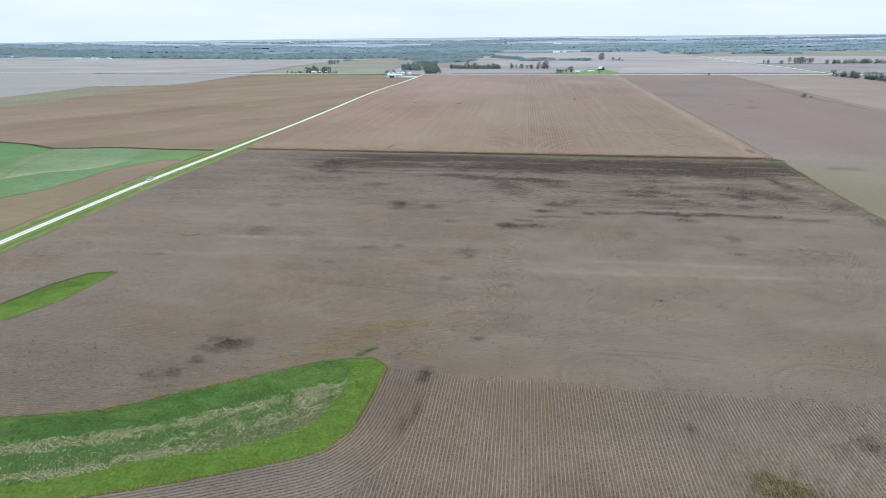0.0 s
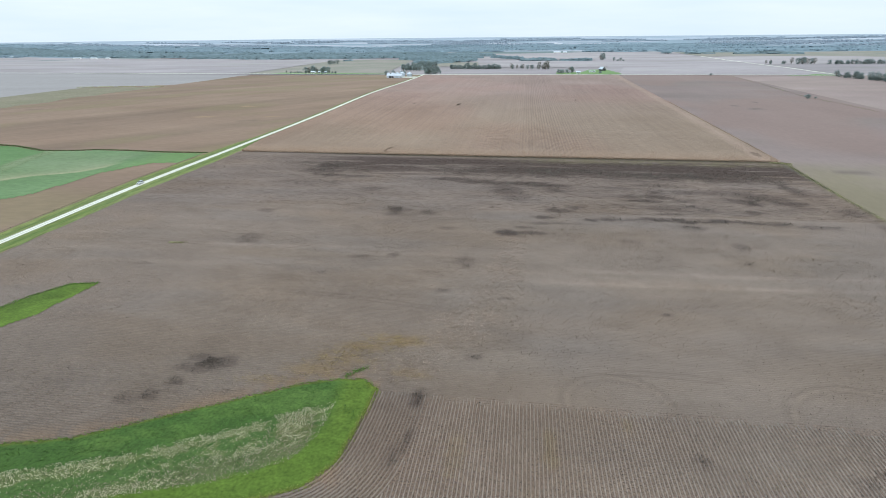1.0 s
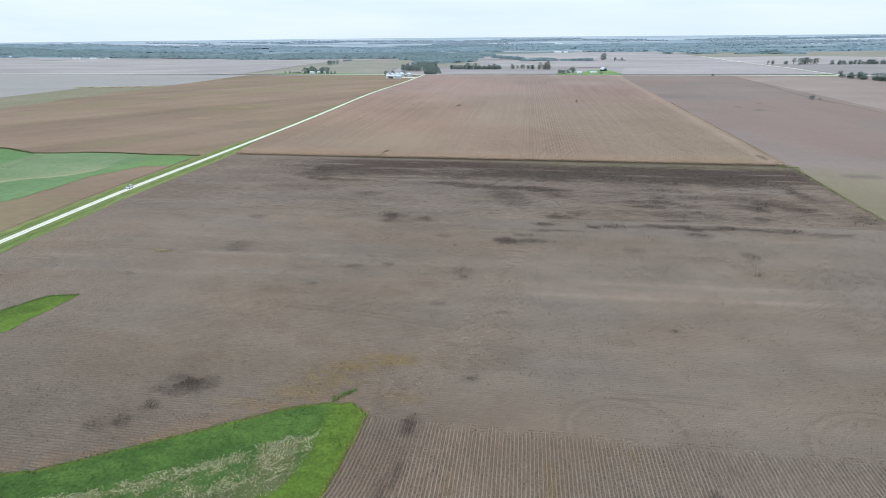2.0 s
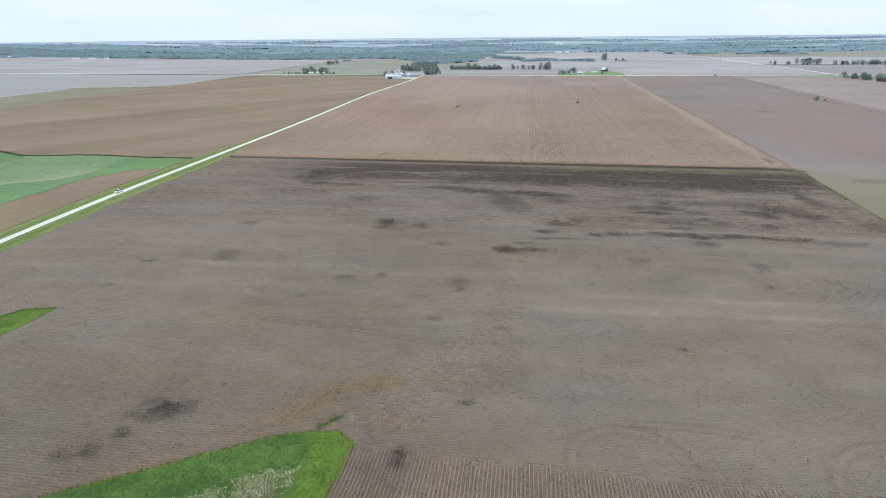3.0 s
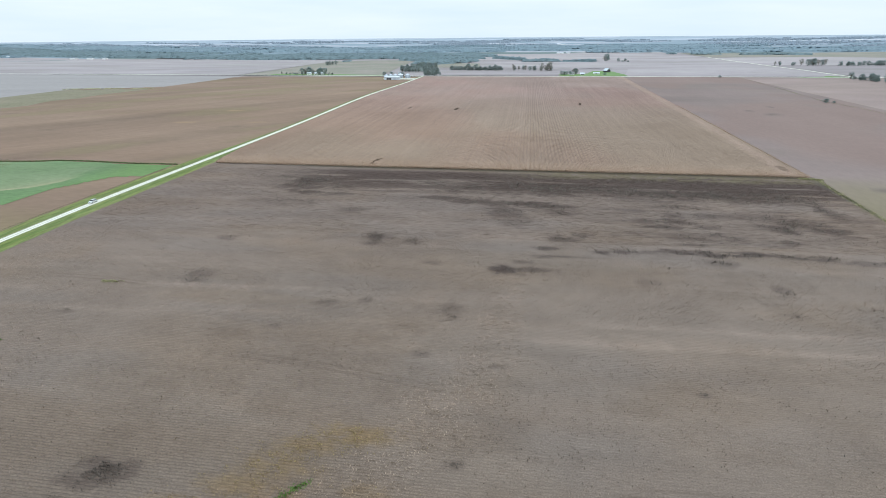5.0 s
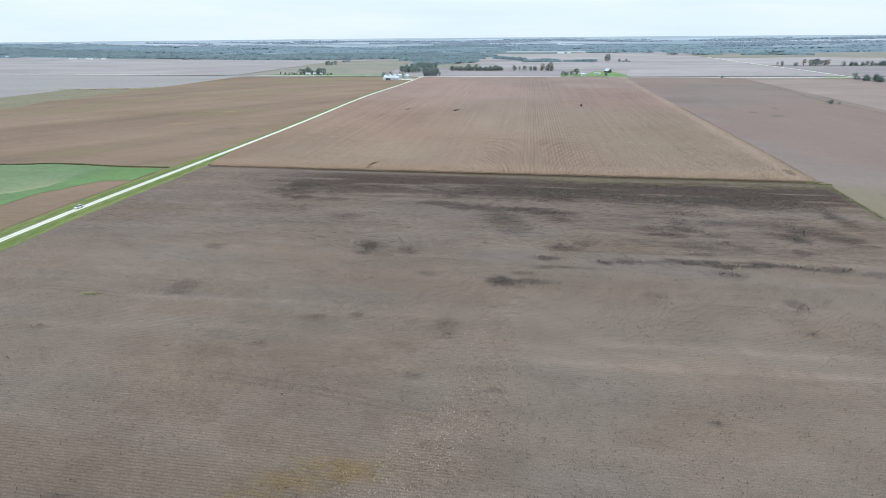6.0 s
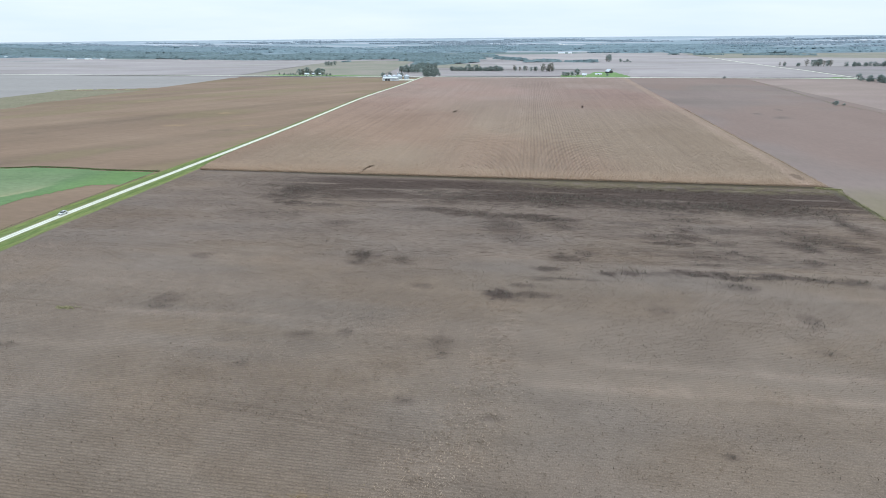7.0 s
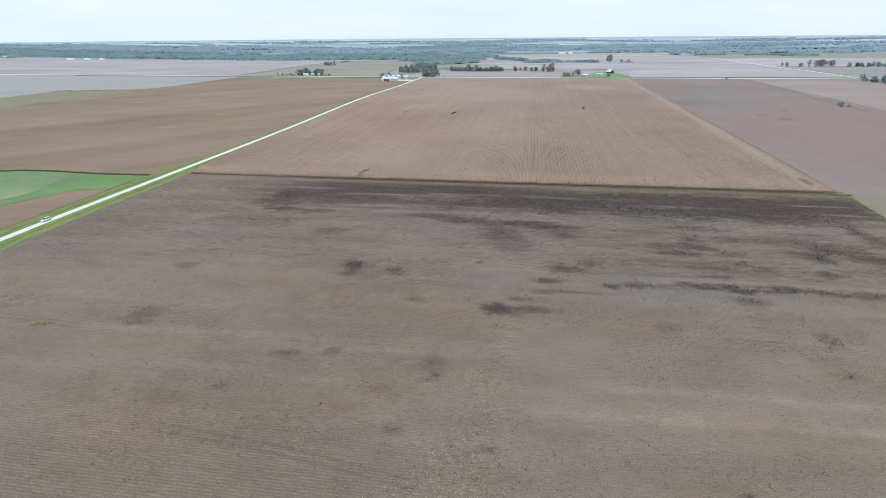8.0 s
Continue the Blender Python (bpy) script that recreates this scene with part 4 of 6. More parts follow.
# pale seed heads stand in drifts along the middle of the waterway
M_SEED = material("pale_seed_heads", (0.47, 0.46, 0.30), (0.62, 0.60, 0.42), 3.0, 0.2, islands=0.35, grain=0.2)
x, y = scatter(WATERWAY_WEEDS, 90000, -0.2)
ok = drifts(x, y) > 0.46 + 0.42 * (rng.random(len(x)) - 0.35)
ok |= rng.random(len(x)) < 0.05
tufts("seed_heads", M_SEED, x[ok], y[ok], 0.17, None, "drifts of pale seeding weeds in green grass", "weeds", 0.12, blades=3)

# ragged taller weeds round the rim of the waterway, and yellow bean plants off its tip
def along(points, step, spread):
    out = []
    for (x0, y0), (x1, y1) in zip(points, points[1:]):
        n = max(1, int(math.hypot(x1 - x0, y1 - y0) / step))
        t = np.linspace(0, 1, n, endpoint=False)
        out.append(np.c_[x0 + (x1 - x0) * t, y0 + (y1 - y0) * t])
    p = np.concatenate(out)
    return p[:, 0] + rng.normal(0, spread, len(p)), p[:, 1] + rng.normal(0, spread, len(p))


M_UNCUT = material("uncut_grass", (0.165, 0.205, 0.055), (0.245, 0.275, 0.085), 1.2, 0.1, grain=0.3, islands=0.3)
M_LUSH = material("lush_rim_grass", (0.080, 0.160, 0.032), (0.125, 0.220, 0.050), 1.2, 0.1, grain=0.3, islands=0.3)
x, y = along(WATERWAY[:8], 0.10, 0.30)
tufts("rim_grass", M_LUSH, x, y, 0.22, None, "tall dark green grass along the waterway's northern rim", "grass", 0.05)
x, y = along(WATERWAY[7:], 0.05, 0.45)
tufts("rim_grass", M_UNCUT, x, y, 0.22, None, "uncut yellow-green grass round the waterway", "grass", 0.05)
x, y = along(GRASS_STRIP[:5], 0.06, 0.35)
tufts("strip_rim_grass", M_LUSH, x, y, 0.26, None, "taller dark green grass along the strip's edge", "grass", 0.05)
# tussock colour is darkened to paint the shadows between grass tufts
M_TUSSOCK_SHADE = material("shade_toned_tussocks", (0.048, 0.105, 0.026), (0.085, 0.155, 0.038), 1.5, 0.1, grain=0.3, islands=0.35)
x, y = scatter(WATERWAY, 46000, 0.3)
ok = (fbm(x / 1.6 + 9, y / 1.1, 3) > 0.53) & (across(x, y) > 0.15)
tufts("coarse_grass", M_TUSSOCK_SHADE, x[ok], y[ok], 0.17, None, "coarse tussocks in the waterway, darkened for shade between tufts", "grass", 0.08)
M_DULL = material("withered_weeds", (0.27, 0.235, 0.165), (0.36, 0.32, 0.235), 2.0, 0.2, grain=0.25, islands=0.3)
x, y = scatter(WATERWAY_WEEDS, 30000, -0.2)
ok = (across(x, y) < 0.42 + 0.5 * (fbm(x / 4, y / 3 + 8, 3) - 0.5)) & (x > -88) & (fbm(x / 1.2, y / 1.2, 2) > 0.42)
ok |= (np.hypot((x + 44) / 5, (y - 93) / 7) < 1) & (fbm(x / 1.2, y / 1.2, 2) > 0.40)
tufts("withered_weeds", M_DULL, x[ok], y[ok], 0.22, None, "withered brown weeds in the waterway's low side", "weeds", 0.1, blades=2)
M_BANK = material("bank_grass", (0.095, 0.130, 0.055), (0.145, 0.180, 0.085), 1.2, 0.1, grain=0.25, islands=0.2)
M_YELLOW = material("yellowing_bean_plants", (0.235, 0.180, 0.085), (0.305, 0.235, 0.11), 2.0, 0.2, islands=0.3, grain=0.3)
xs, ys = [], []
for px, py, rx, ry, k in YELLOW_PATCHES:
    n = int(24 * rx * ry * k)
    xs.append(rng.normal(px, rx * 0.6, n))
    ys.append(rng.normal(py, ry * 0.6, n))
x, y = np.concatenate(xs), np.concatenate(ys)
ok = (inside(WATERWAY, x, y) < -0.4) & (fbm(x / 1.6, y / 1.6 + 12, 2) > 0.45)
tufts("yellow_bean_plants", M_YELLOW, x[ok], y[ok], 0.20, None, "late soybean plants with yellow leaves", "crop", 0.12, blades=2)
x, y = along([(-39, 114), (-37.2, 116.2), (-35.0, 118.4)], 0.03, 0.5)
tufts("uncut_grass", M_LUSH, x, y, 0.22, None, "green uncut grass trailing off the waterway's tip", "grass", 0.1)
M_OLIVE = material("olive_weeds", (0.205, 0.165, 0.085), (0.265, 0.215, 0.112), 2.0, 0.2, islands=0.35, grain=0.3)
x, y = rng.normal(48, 3.2, 2000), rng.normal(80.5, 3.4, 2000)
ok = fbm(x / 1.2, y / 1.2, 2) > 0.42
tufts("olive_weeds", M_OLIVE, x[ok], y[ok], 0.26, None, "patch of olive green weeds in bean rows", "weeds", 0.2)

# single dry stalks: the grain of the bean field, its dark weeds and its coarse swath
def stalks(name, mat, x, y, height, width, tint, label, category, lift=0.1, lean=0.25):
    """Upright ragged stalks, one leaning leaf-thin blade each, with an uneven top."""
    n = len(x)
    a, b = rng.uniform(0, np.pi, n), rng.uniform(0, 2 * np.pi, n)
    h, w = height * rng.uniform(0.5, 1.3, n), width * rng.uniform(0.5, 1.3, n) / 2
    dx, dy, ox, oy = w * np.cos(a), w * np.sin(a), lean * h * np.cos(b), lean * h * np.sin(b)
    z = ground_z(x, y) + lift
    p = np.stack([np.stack([x - dx, y - dy, z], -1), np.stack([x + dx, y + dy, z], -1),
                  np.stack([x + ox + 0.9 * dx, y + oy + 0.9 * dy, z + h * rng.uniform(0.6, 1.0, n)], -1), np.stack([x + ox - 0.9 * dx, y + oy - 0.9 * dy, z + h], -1)], 1)
    k = 4 * np.arange(n)
    ob = link_mesh(name, p.reshape(-1, 3), np.c_[k, k + 1, k + 2, k + 3], mat, tint=np.repeat(tint, 4, 0))
    return tagged(ob, label, category, kind="stuff")


M_DARK = material("dark_weeds", (0.090, 0.079, 0.068), (0.135, 0.118, 0.100), 2.0, 0.2, islands=0.40, grain=0.3, tinted=True)
M_STALK = material("dry_bean_stalks", (0.190, 0.149, 0.117), (0.225, 0.178, 0.142), 3.0, 0.05, tinted=True, grain=0.25)
in_beans = lambda x, y: off_grass(x, y) & (y < 367) & (x > -194) & (x < fence_x(y) - 1) & ((y > 110) | (inside(SOUTH_ROWS, x, y) < -0.5))

x, y = rng.uniform(-194, 156, 170000), 84 + 170 * rng.random(170000) ** 0.7
ok = in_beans(x, y) & (rng.random(len(x)) < 0.25 + 0.75 * smooth(0.36, 0.58, fbm(x / 34 + 4, y / 20, 3)) - 0.5 * smooth(-70, -115, x) * smooth(140, 175, y))
x, y = x[ok], y[ok]
tone_ = np.where(rng.random(len(x)) < 0.20 + 0.9 * (fbm(x / 22, y / 13 + 6, 3) - 0.45) - 0.4 * swath_place(x, y), rng.uniform(0.48, 0.86, len(x)), rng.uniform(1.1, 1.8, len(x)))
stalks("bean_stalks", M_STALK, x, y, 0.30, 0.12, soy_tint(x, y) * tone_[:, None], "ripe soybean stalks standing close together", "crop")
x, y = rng.uniform(-194, 156, 42000), rng.uniform(236, 366, 42000)
ok = in_beans(x, y) & (rng.random(len(x)) < 0.15 + 0.85 * smooth(0.40, 0.62, fbm(x / 34 + 4, y / 20, 3)) - 0.4 * smooth(-60, -110, x))
x, y = x[ok], y[ok]
tone_ = np.where(rng.random(len(x)) < 0.14 + 0.9 * (fbm(x / 26, y / 15 + 6, 3) - 0.45), rng.uniform(0.66, 0.95, len(x)), rng.uniform(1.1, 1.6, len(x)))
stalks("bean_stalks", M_STALK, x, y, 0.40, 0.22, soy_tint(x, y) * tone_[:, None], "ripe soybean stalks at the far end of the field", "crop")

x, y = rng.uniform(-46, 10, 44000), rng.uniform(108, 232, 44000)
ok = in_beans(x, y) & (rng.random(len(x)) < swath_place(x, y) * smooth(0.30, 0.50, fbm(x / 1.1 + 30, y / 1.0, 2)))
x, y = x[ok], y[ok]
stalks("bean_clumps", M_STALK, x, y, 0.20, 0.18, soy_tint(x, y) * np.where(rng.random((len(x), 1)) < 0.12, 0.8, rng.uniform(1.15, 1.85, (len(x), 1))), "coarse lodged soybean clumps in a pale swath", "crop", lean=1.6)

xs, ys = [], []
for px, py, rx, ry, s in WEED_PATCHES:
    n = int(min(1500, (9.0 + 9.0 * (py < 200) + 20.0 * (py < 130)) * rx * ry * s) + 14)
    xs.append(rng.normal(px, rx * 0.62, n))
    ys.append(rng.normal(py, ry * 0.62, n))
n = 2600
xs.append(rng.uniform(-190, 155, n))
ys.append(rng.uniform(112, 345, n))
x, y = np.concatenate(xs), np.concatenate(ys)
ok = (in_beans(x, y) | (inside(SOUTH_ROWS, x, y) > 0)) & (fbm(x / 3 + 2, y / 2.2, 3) > 0.44)
x, y = x[ok], y[ok]
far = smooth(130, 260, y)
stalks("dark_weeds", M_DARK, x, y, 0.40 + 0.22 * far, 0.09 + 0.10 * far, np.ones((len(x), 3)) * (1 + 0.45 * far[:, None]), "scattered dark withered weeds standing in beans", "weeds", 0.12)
x, y = rng.uniform(-70, 75, 2600), rng.uniform(62, 109, 2600)
ok = (inside(SOUTH_ROWS, x, y) > 0.5) & (fbm(x / 3.5 + 8, y / 3.5, 3) > 0.55)
stalks("dark_weeds", M_DARK, x[ok], y[ok], 0.30, 0.14, np.ones((int(ok.sum()), 3)), "low dark weeds between straight bean rows", "weeds", 0.05)

# fence line east of the beans, green field's hedge bank, roadside fringes
M_PALE_GRASS = material("pale_yellow_grass", (0.30, 0.285, 0.15), (0.37, 0.355, 0.20), 1.0, 0.1, grain=0.25, islands=0.25)
FENCE_LINE = [(154.5, 60), (153.1, 243), (153.3, 255), (154.2, 285), (155.6, 311), (158.2, 347), (160, 364)]
x, y = along(FENCE_LINE, 0.10, 0.8)
ok = fbm(x / 3, y / 7, 3) > 0.48
tufts("fence_line_grass", M_PALE_GRASS, x[~ok], y[~ok], 0.36, None, "thin pale grass along the field boundary", "grass")
tufts("fence_line_weeds", M_WEEDS, x[ok], y[ok], 0.34, None, "ragged olive weeds along the field boundary", "weeds")
x, y = along([(162, 364.5), (151, 366.5)], 0.05, 0.7)
tufts("yellow_grass_corner", M_PALE_GRASS, x, y, 0.55, None, "yellow grass at the maize corner", "grass")
x, y = along([(130, 368.3), (-60, 368.8), (-194, 368.6)], 0.25, 0.5)
tufts("maize_edge_weeds", M_DARK, x, y, 0.3, lambda a, b: np.ones((len(a), 3)), "low dark weeds along the maize edge", "weeds")
x, y = along([(-219, 362.5), (-251, 362), (-286, 364.5), (-305, 363.5), (-318, 358), (-340, 355), (-375, 371), (-407, 378), (-520, 400), (-640, 422)], 0.06, 0.8)
ok = fbm(x / 9, y / 9, 3) > 0.22 + 0.14 * smooth(-300, -250, x)
tufts("hedge_bank_weeds", M_BANK, x[ok], y[ok], 0.46, None, "dark weedy bank above the green field", "weeds")
x, y = along(DRAIN, 0.10, 2.2)
ok = fbm(x / 4, y / 5, 2) > 0.45
tufts("drain_weeds", M_BANK, x[ok], y[ok], 0.22, None, "grey-green weeds in a shallow drain", "weeds")
x, y = along([(-218.3, 90), (-218.3, 350)], 0.2, 0.35)
tufts("verge_fringe", M_BANK, x, y, 0.22, None, "dark uncut grass along the outer ditch edge", "grass", 0.2)
x, y = along([(EAST_LINE + 2, 500), (EAST_LINE + 4, 680), (EAST_LINE - 2, 760), (EAST_LINE + 12, 900), (EAST_LINE + 33, 1140)], 0.35, 1.2)
ok = fbm(x / 20, y / 30, 3) > 0.42
tufts("drain_weeds", M_WEEDS, x[ok], y[ok], 0.32, None, "dark weeds in the drain between stubble fields", "weeds")

# ---- the maize edge: single plants with stalk, hanging leaves and tassel ----
def maize_plants(name, x, y, label):
    n = len(x)
    h = rng.uniform(0.45, 0.75, n) + maize_height(x, y)
    z = ground_z(x, y)
    verts, faces = [], []
    for b in range(4):
        a = rng.uniform(0, 2 * np.pi, n)
        ca, sa = np.cos(a), np.sin(a)
        if b == 0:
            z0, z1, z2, reach, w = z, z + h * 0.6, z + h, 0.02 + 0 * h, 0.05 + 0 * h
        else:
            z0 = z + h * (0.2 + 0.17 * b)
            reach = rng.uniform(0.25, 0.5, n)
            z1, z2, w = z0 + rng.uniform(0.05, 0.25, n), z0 - rng.uniform(0.0, 0.35, n), 0.06 + 0 * h
        pts = []
        for d, zz, ww in ((0, z0, w), (0.5, z1, w), (1, z2, w * 0.5)):
            pts += [np.stack([x + d * reach * ca - ww * sa, y + d * reach * sa + ww * ca, zz], -1), np.stack([x + d * reach * ca + ww * sa, y + d * reach * sa - ww * ca, zz], -1)]
        k = 6 * np.arange(n) + 6 * n * b
        verts.append(np.stack(pts, 1).reshape(-1, 3))
        faces += [np.c_[k, k + 1, k + 3, k + 2], np.c_[k + 2, k + 3, k + 5, k + 4]]
    v = np.concatenate(verts)
    # tint raised by 1.3 to offset the leaves' own shading
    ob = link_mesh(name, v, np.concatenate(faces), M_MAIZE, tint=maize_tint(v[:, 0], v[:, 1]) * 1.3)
    return tagged(ob, label, "crop plants", kind="stuff")


x = rng.uniform(CORN[0], CORN[1], 9000)
y = CORN[2] + rng.exponential(4.5, 9000)
x = np.round(x / ROW) * ROW + rng.normal(0, 0.1, len(x))
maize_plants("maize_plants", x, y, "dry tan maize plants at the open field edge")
x = rng.uniform(CORN[0], CORN[1], 6000)
x = np.round(x / ROW) * ROW + rng.normal(0, 0.12, len(x))
y = CORN[2] + rng.exponential(38, len(x))
ok = in_maize(x, y)
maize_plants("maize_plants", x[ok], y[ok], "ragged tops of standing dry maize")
y = rng.uniform(CORN[2], 700, 2500)
x = CORN[1] + (y - CORN[2]) * 0.026 + rng.normal(0, 0.8, len(y))
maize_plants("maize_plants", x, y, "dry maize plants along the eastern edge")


def crop_face(name, points, height, label):
    """The ragged upright face of the standing maize along its open edge."""
    px, py = along(points, 0.5, 0.12)
    n = len(px)
    z = ground_z(px, py)
    rows_ = [np.c_[px, py, z]]
    for f in (0.5, 1.0):
        rows_.append(np.c_[px + rng.normal(0, 0.1, n), py + rng.normal(0, 0.15, n), z + height * f * rng.uniform(0.85, 1.12, n)])
    v = np.concatenate(rows_)
    k = np.arange(n - 1)
    faces = np.r_[np.c_[k, k + 1, k + 1 + n, k + n], np.c_[k + n, k + 1 + n, k + 1 + 2 * n, k + 2 * n]]
    return tagged(link_mesh(name, v, faces, M_MAIZE, tint=maize_tint(v[:, 0], v[:, 1]) * rng.uniform(0.8, 1.15, (len(v), 1))), label, "crop plants", kind="stuff")


x = rng.uniform(CORN[0], CORN[1], 2600)
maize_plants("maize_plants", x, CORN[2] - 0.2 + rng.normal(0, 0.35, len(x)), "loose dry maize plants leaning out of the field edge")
crop_face("maize_face", [(CORN[0] - 0.4, CORN[2] + 0.2), (CORN[1] + 0.2, CORN[2] + 0.2)], 0.75, "upright edge of the dry standing maize")
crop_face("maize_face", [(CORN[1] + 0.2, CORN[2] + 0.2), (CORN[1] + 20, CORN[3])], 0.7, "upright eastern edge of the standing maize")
crop_face("maize_face", [(CORN[0] - 0.4, CORN[2]), (CORN[0] - 1.5, 390), (CORN[0] - 4.0, 420), (CORN[0] - 4.9, 440), (CORN[0] - 4.9, CORN[3])], 1.3, "upright roadside edge of the standing maize")
x, y = rng.normal(-133.5, 1.7, 70), rng.normal(193.2, 0.5, 70)
tufts("yellow_weeds", M_PALE_GRASS, x, y, 0.4, None, "small clump of yellow-green weeds in the beans", "weeds", 0.1)
x, y = along([(-730, 850), (-714, 853), (-667, 864), (-640, 868)], 0.12, 2.0)
ok = fbm(x / 12, y / 12, 3) > 0.42
tufts("dry_grass", M_SEED, x[ok], y[ok], 1.0, None, "pale dry grass along the swale edge", "grass")
x, y = along([(-618, 862), (-590, 872)], 0.12, 1.6)
tufts("dry_grass", M_SEED, x, y, 0.9, None, "pale dry grass along the swale edge", "grass")

# ---- trees and woods ----
PHI = (1 + 5 ** 0.5) / 2
ICO_V = np.array([(-1, PHI, 0), (1, PHI, 0), (-1, -PHI, 0), (1, -PHI, 0), (0, -1, PHI), (0, 1, PHI), (0, -1, -PHI), (0, 1, -PHI),
                  (PHI, 0, -1), (PHI, 0, 1), (-PHI, 0, -1), (-PHI, 0, 1)]) / 1.902
ICO_F = np.array([tuple(int(c, 16) for c in t) for t in "0b5 051 017 07a 0ab 159 5b4 ba2 a76 718 394 342 326 368 389 495 24b 62a 867 981".split()])


def clumps(centres, sizes, flat=0.75, rough=0.35):
    """Ragged leaf clumps: one jittered many-sided lump for each centre."""
    n = len(centres)
    turn = rng.uniform(0, 2 * np.pi, n)
    r = 1 + rough * rng.normal(0, 1, (n, 12)).clip(-1.6, 1.6)
    v = ICO_V[None] * r[..., None]
    c, s = np.cos(turn)[:, None], np.sin(turn)[:, None]
    v = np.stack([v[..., 0] * c - v[..., 1] * s, v[..., 0] * s + v[..., 1] * c, v[..., 2] * flat], -1) * np.asarray(sizes)[:, None, None]
    v = v + np.asarray(centres)[:, None]
    return v.reshape(-1, 3), (ICO_F[None] + 12 * np.arange(n)[:, None, None]).reshape(-1, 3)


def tree_kind(name, height, spread, count, crown_base, leaf, lumps, shape="round"):
    """A tapered trunk with forking limbs, and a crown of many ragged leaf clumps."""
    ob = thing(name, "broad leafy farm tree in late-summer green, dulled with haze tint", "tree", "farmyard and hedgerow trees")
    bm = bmesh.new()
    top = height * 0.62
    tube(bm, (0, 0, -0.3), (0.1, 0.05, height * 0.25), height * 0.030, height * 0.022)
    tube(bm, (0.1, 0.05, height * 0.25), (-0.1, 0.1, top), height * 0.022, height * 0.008)
    for k in range(7):
        a = k * 2.4 + rng.uniform(-0.3, 0.3)
        z0 = height * rng.uniform(0.22, 0.5)
        reach = spread * rng.uniform(0.45, 0.8)
        tube(bm, (0, 0, z0), (reach * math.cos(a), reach * math.sin(a), z0 + height * rng.uniform(0.15, 0.3)), height * 0.011, height * 0.003, 6)
    part("trunk", bm, M_BARK, ob, "grey-brown trunk with forking limbs")
    u = rng.normal(0, 1, (count, 3))
    u /= np.linalg.norm(u, axis=1)[:, None]
    rad = rng.uniform(0.35, 1.0, count) ** 0.5
    lobes = 1 + 0.28 * np.sin(3 * np.arctan2(u[:, 1], u[:, 0]) + rng.uniform(0, 6)) * (1 - u[:, 2] ** 2)
    mid, half = height * (1 + crown_base) / 2, height * (1 - crown_base) / 2
    c = u * rad[:, None] * np.c_[spread * lobes, spread * lobes, np.full(count, half)]
    if shape == "cone":
        k = np.clip(0.5 - c[:, 2] / (2 * half), 0.08, 1)
        c[:, :2] *= k[:, None] * 1.3
    c[:, 2] += mid
    core = c[: count // 4] * np.array([0.6, 0.6, 1]) + np.array([0, 0, 0.0])
    v, f = clumps(core, lumps * rng.uniform(0.6, 1.1, len(core)))
    # loose leaf sprays round the boughs, each a small tilted blade
    m = count * 5
    at = c[rng.integers(0, count, m)] + rng.normal(0, 0.55 * lumps, (m, 3)) * np.array([1, 1, 0.8])
    d1, d2 = rng.normal(0, 1, (m, 3)), rng.normal(0, 1, (m, 3))
    d1 /= np.linalg.norm(d1, axis=1)[:, None]
    d2 -= d1 * (d1 * d2).sum(1)[:, None]
    d2 /= np.linalg.norm(d2, axis=1)[:, None]
    d1, d2 = d1 * lumps * rng.uniform(0.3, 0.75, (m, 1)), d2 * lumps * rng.uniform(0.25, 0.5, (m, 1))
    k = len(v) + 4 * np.arange(m)
    v = np.r_[v, np.stack([at - d1, at - d2, at + d1 * 1.2, at + d2], 1).reshape(-1, 3)]
    f = np.r_[f, np.c_[k, k + 1, k + 2], np.c_[k, k + 2, k + 3]]
    crown = link_mesh("crown", v, f, leaf, parent=ob)
    return ob


M_LEAF_DRY = material("thin_dry_leaves", (0.235, 0.235, 0.205), (0.285, 0.27, 0.24), 0.6, 0.03, grain=0.2, islands=0.22)
# needle colour is lightened for distance haze too
M_PINE = material("pine_needles", (0.125, 0.16, 0.14), (0.155, 0.19, 0.165), 0.6, 0.03, grain=0.2, islands=0.2)
big = tree_kind("tree", 15, 6.2, 74, 0.04, M_LEAF_HAZE, 1.35)
mid = tree_kind("tree", 11, 4.6, 60, 0.02, M_LEAF_HAZE, 1.05)
thin = tree_kind("tree", 13, 4.2, 56, 0.10, M_LEAF_DRY, 0.85)
pine = tree_kind("pine_tree", 11, 2.4, 42, 0.06, M_PINE, 0.75, "cone")
bush = tree_kind("bush", 5, 4.0, 52, 0.0, M_LEAF_HAZE, 0.9)
tagged(thin, "sparse tree with thin brownish leaves and gaps")
tagged(pine, "dark green conical pine by the farmyard")
tagged(bush, "low dark green spreading bush at a field edge")
used = set()


def plant(kind, x, y, size=1.0):
    m = pose(x, y, float(ground_z(x, y)), 0, 0, rng.uniform(0, 360))
    if kind.name not in used:
        used.add(kind.name)
        kind.matrix_basis = m @ Matrix.Scale(size, 4)
        return kind
    ob = copy_thing(kind, m)
    ob.scale = (size, size, size)
    return ob


def grove(kinds, x0, x1, y0, y1, n, s0=0.8, s1=1.15):
    for k in range(n):
        t = (k + rng.uniform(0.1, 0.9)) / n
        plant(kinds[k % len(kinds)], x0 + (x1 - x0) * t + rng.normal(0, 2.0), y0 + (y1 - y0) * t + rng.normal(0, 5), rng.uniform(s0, s1))


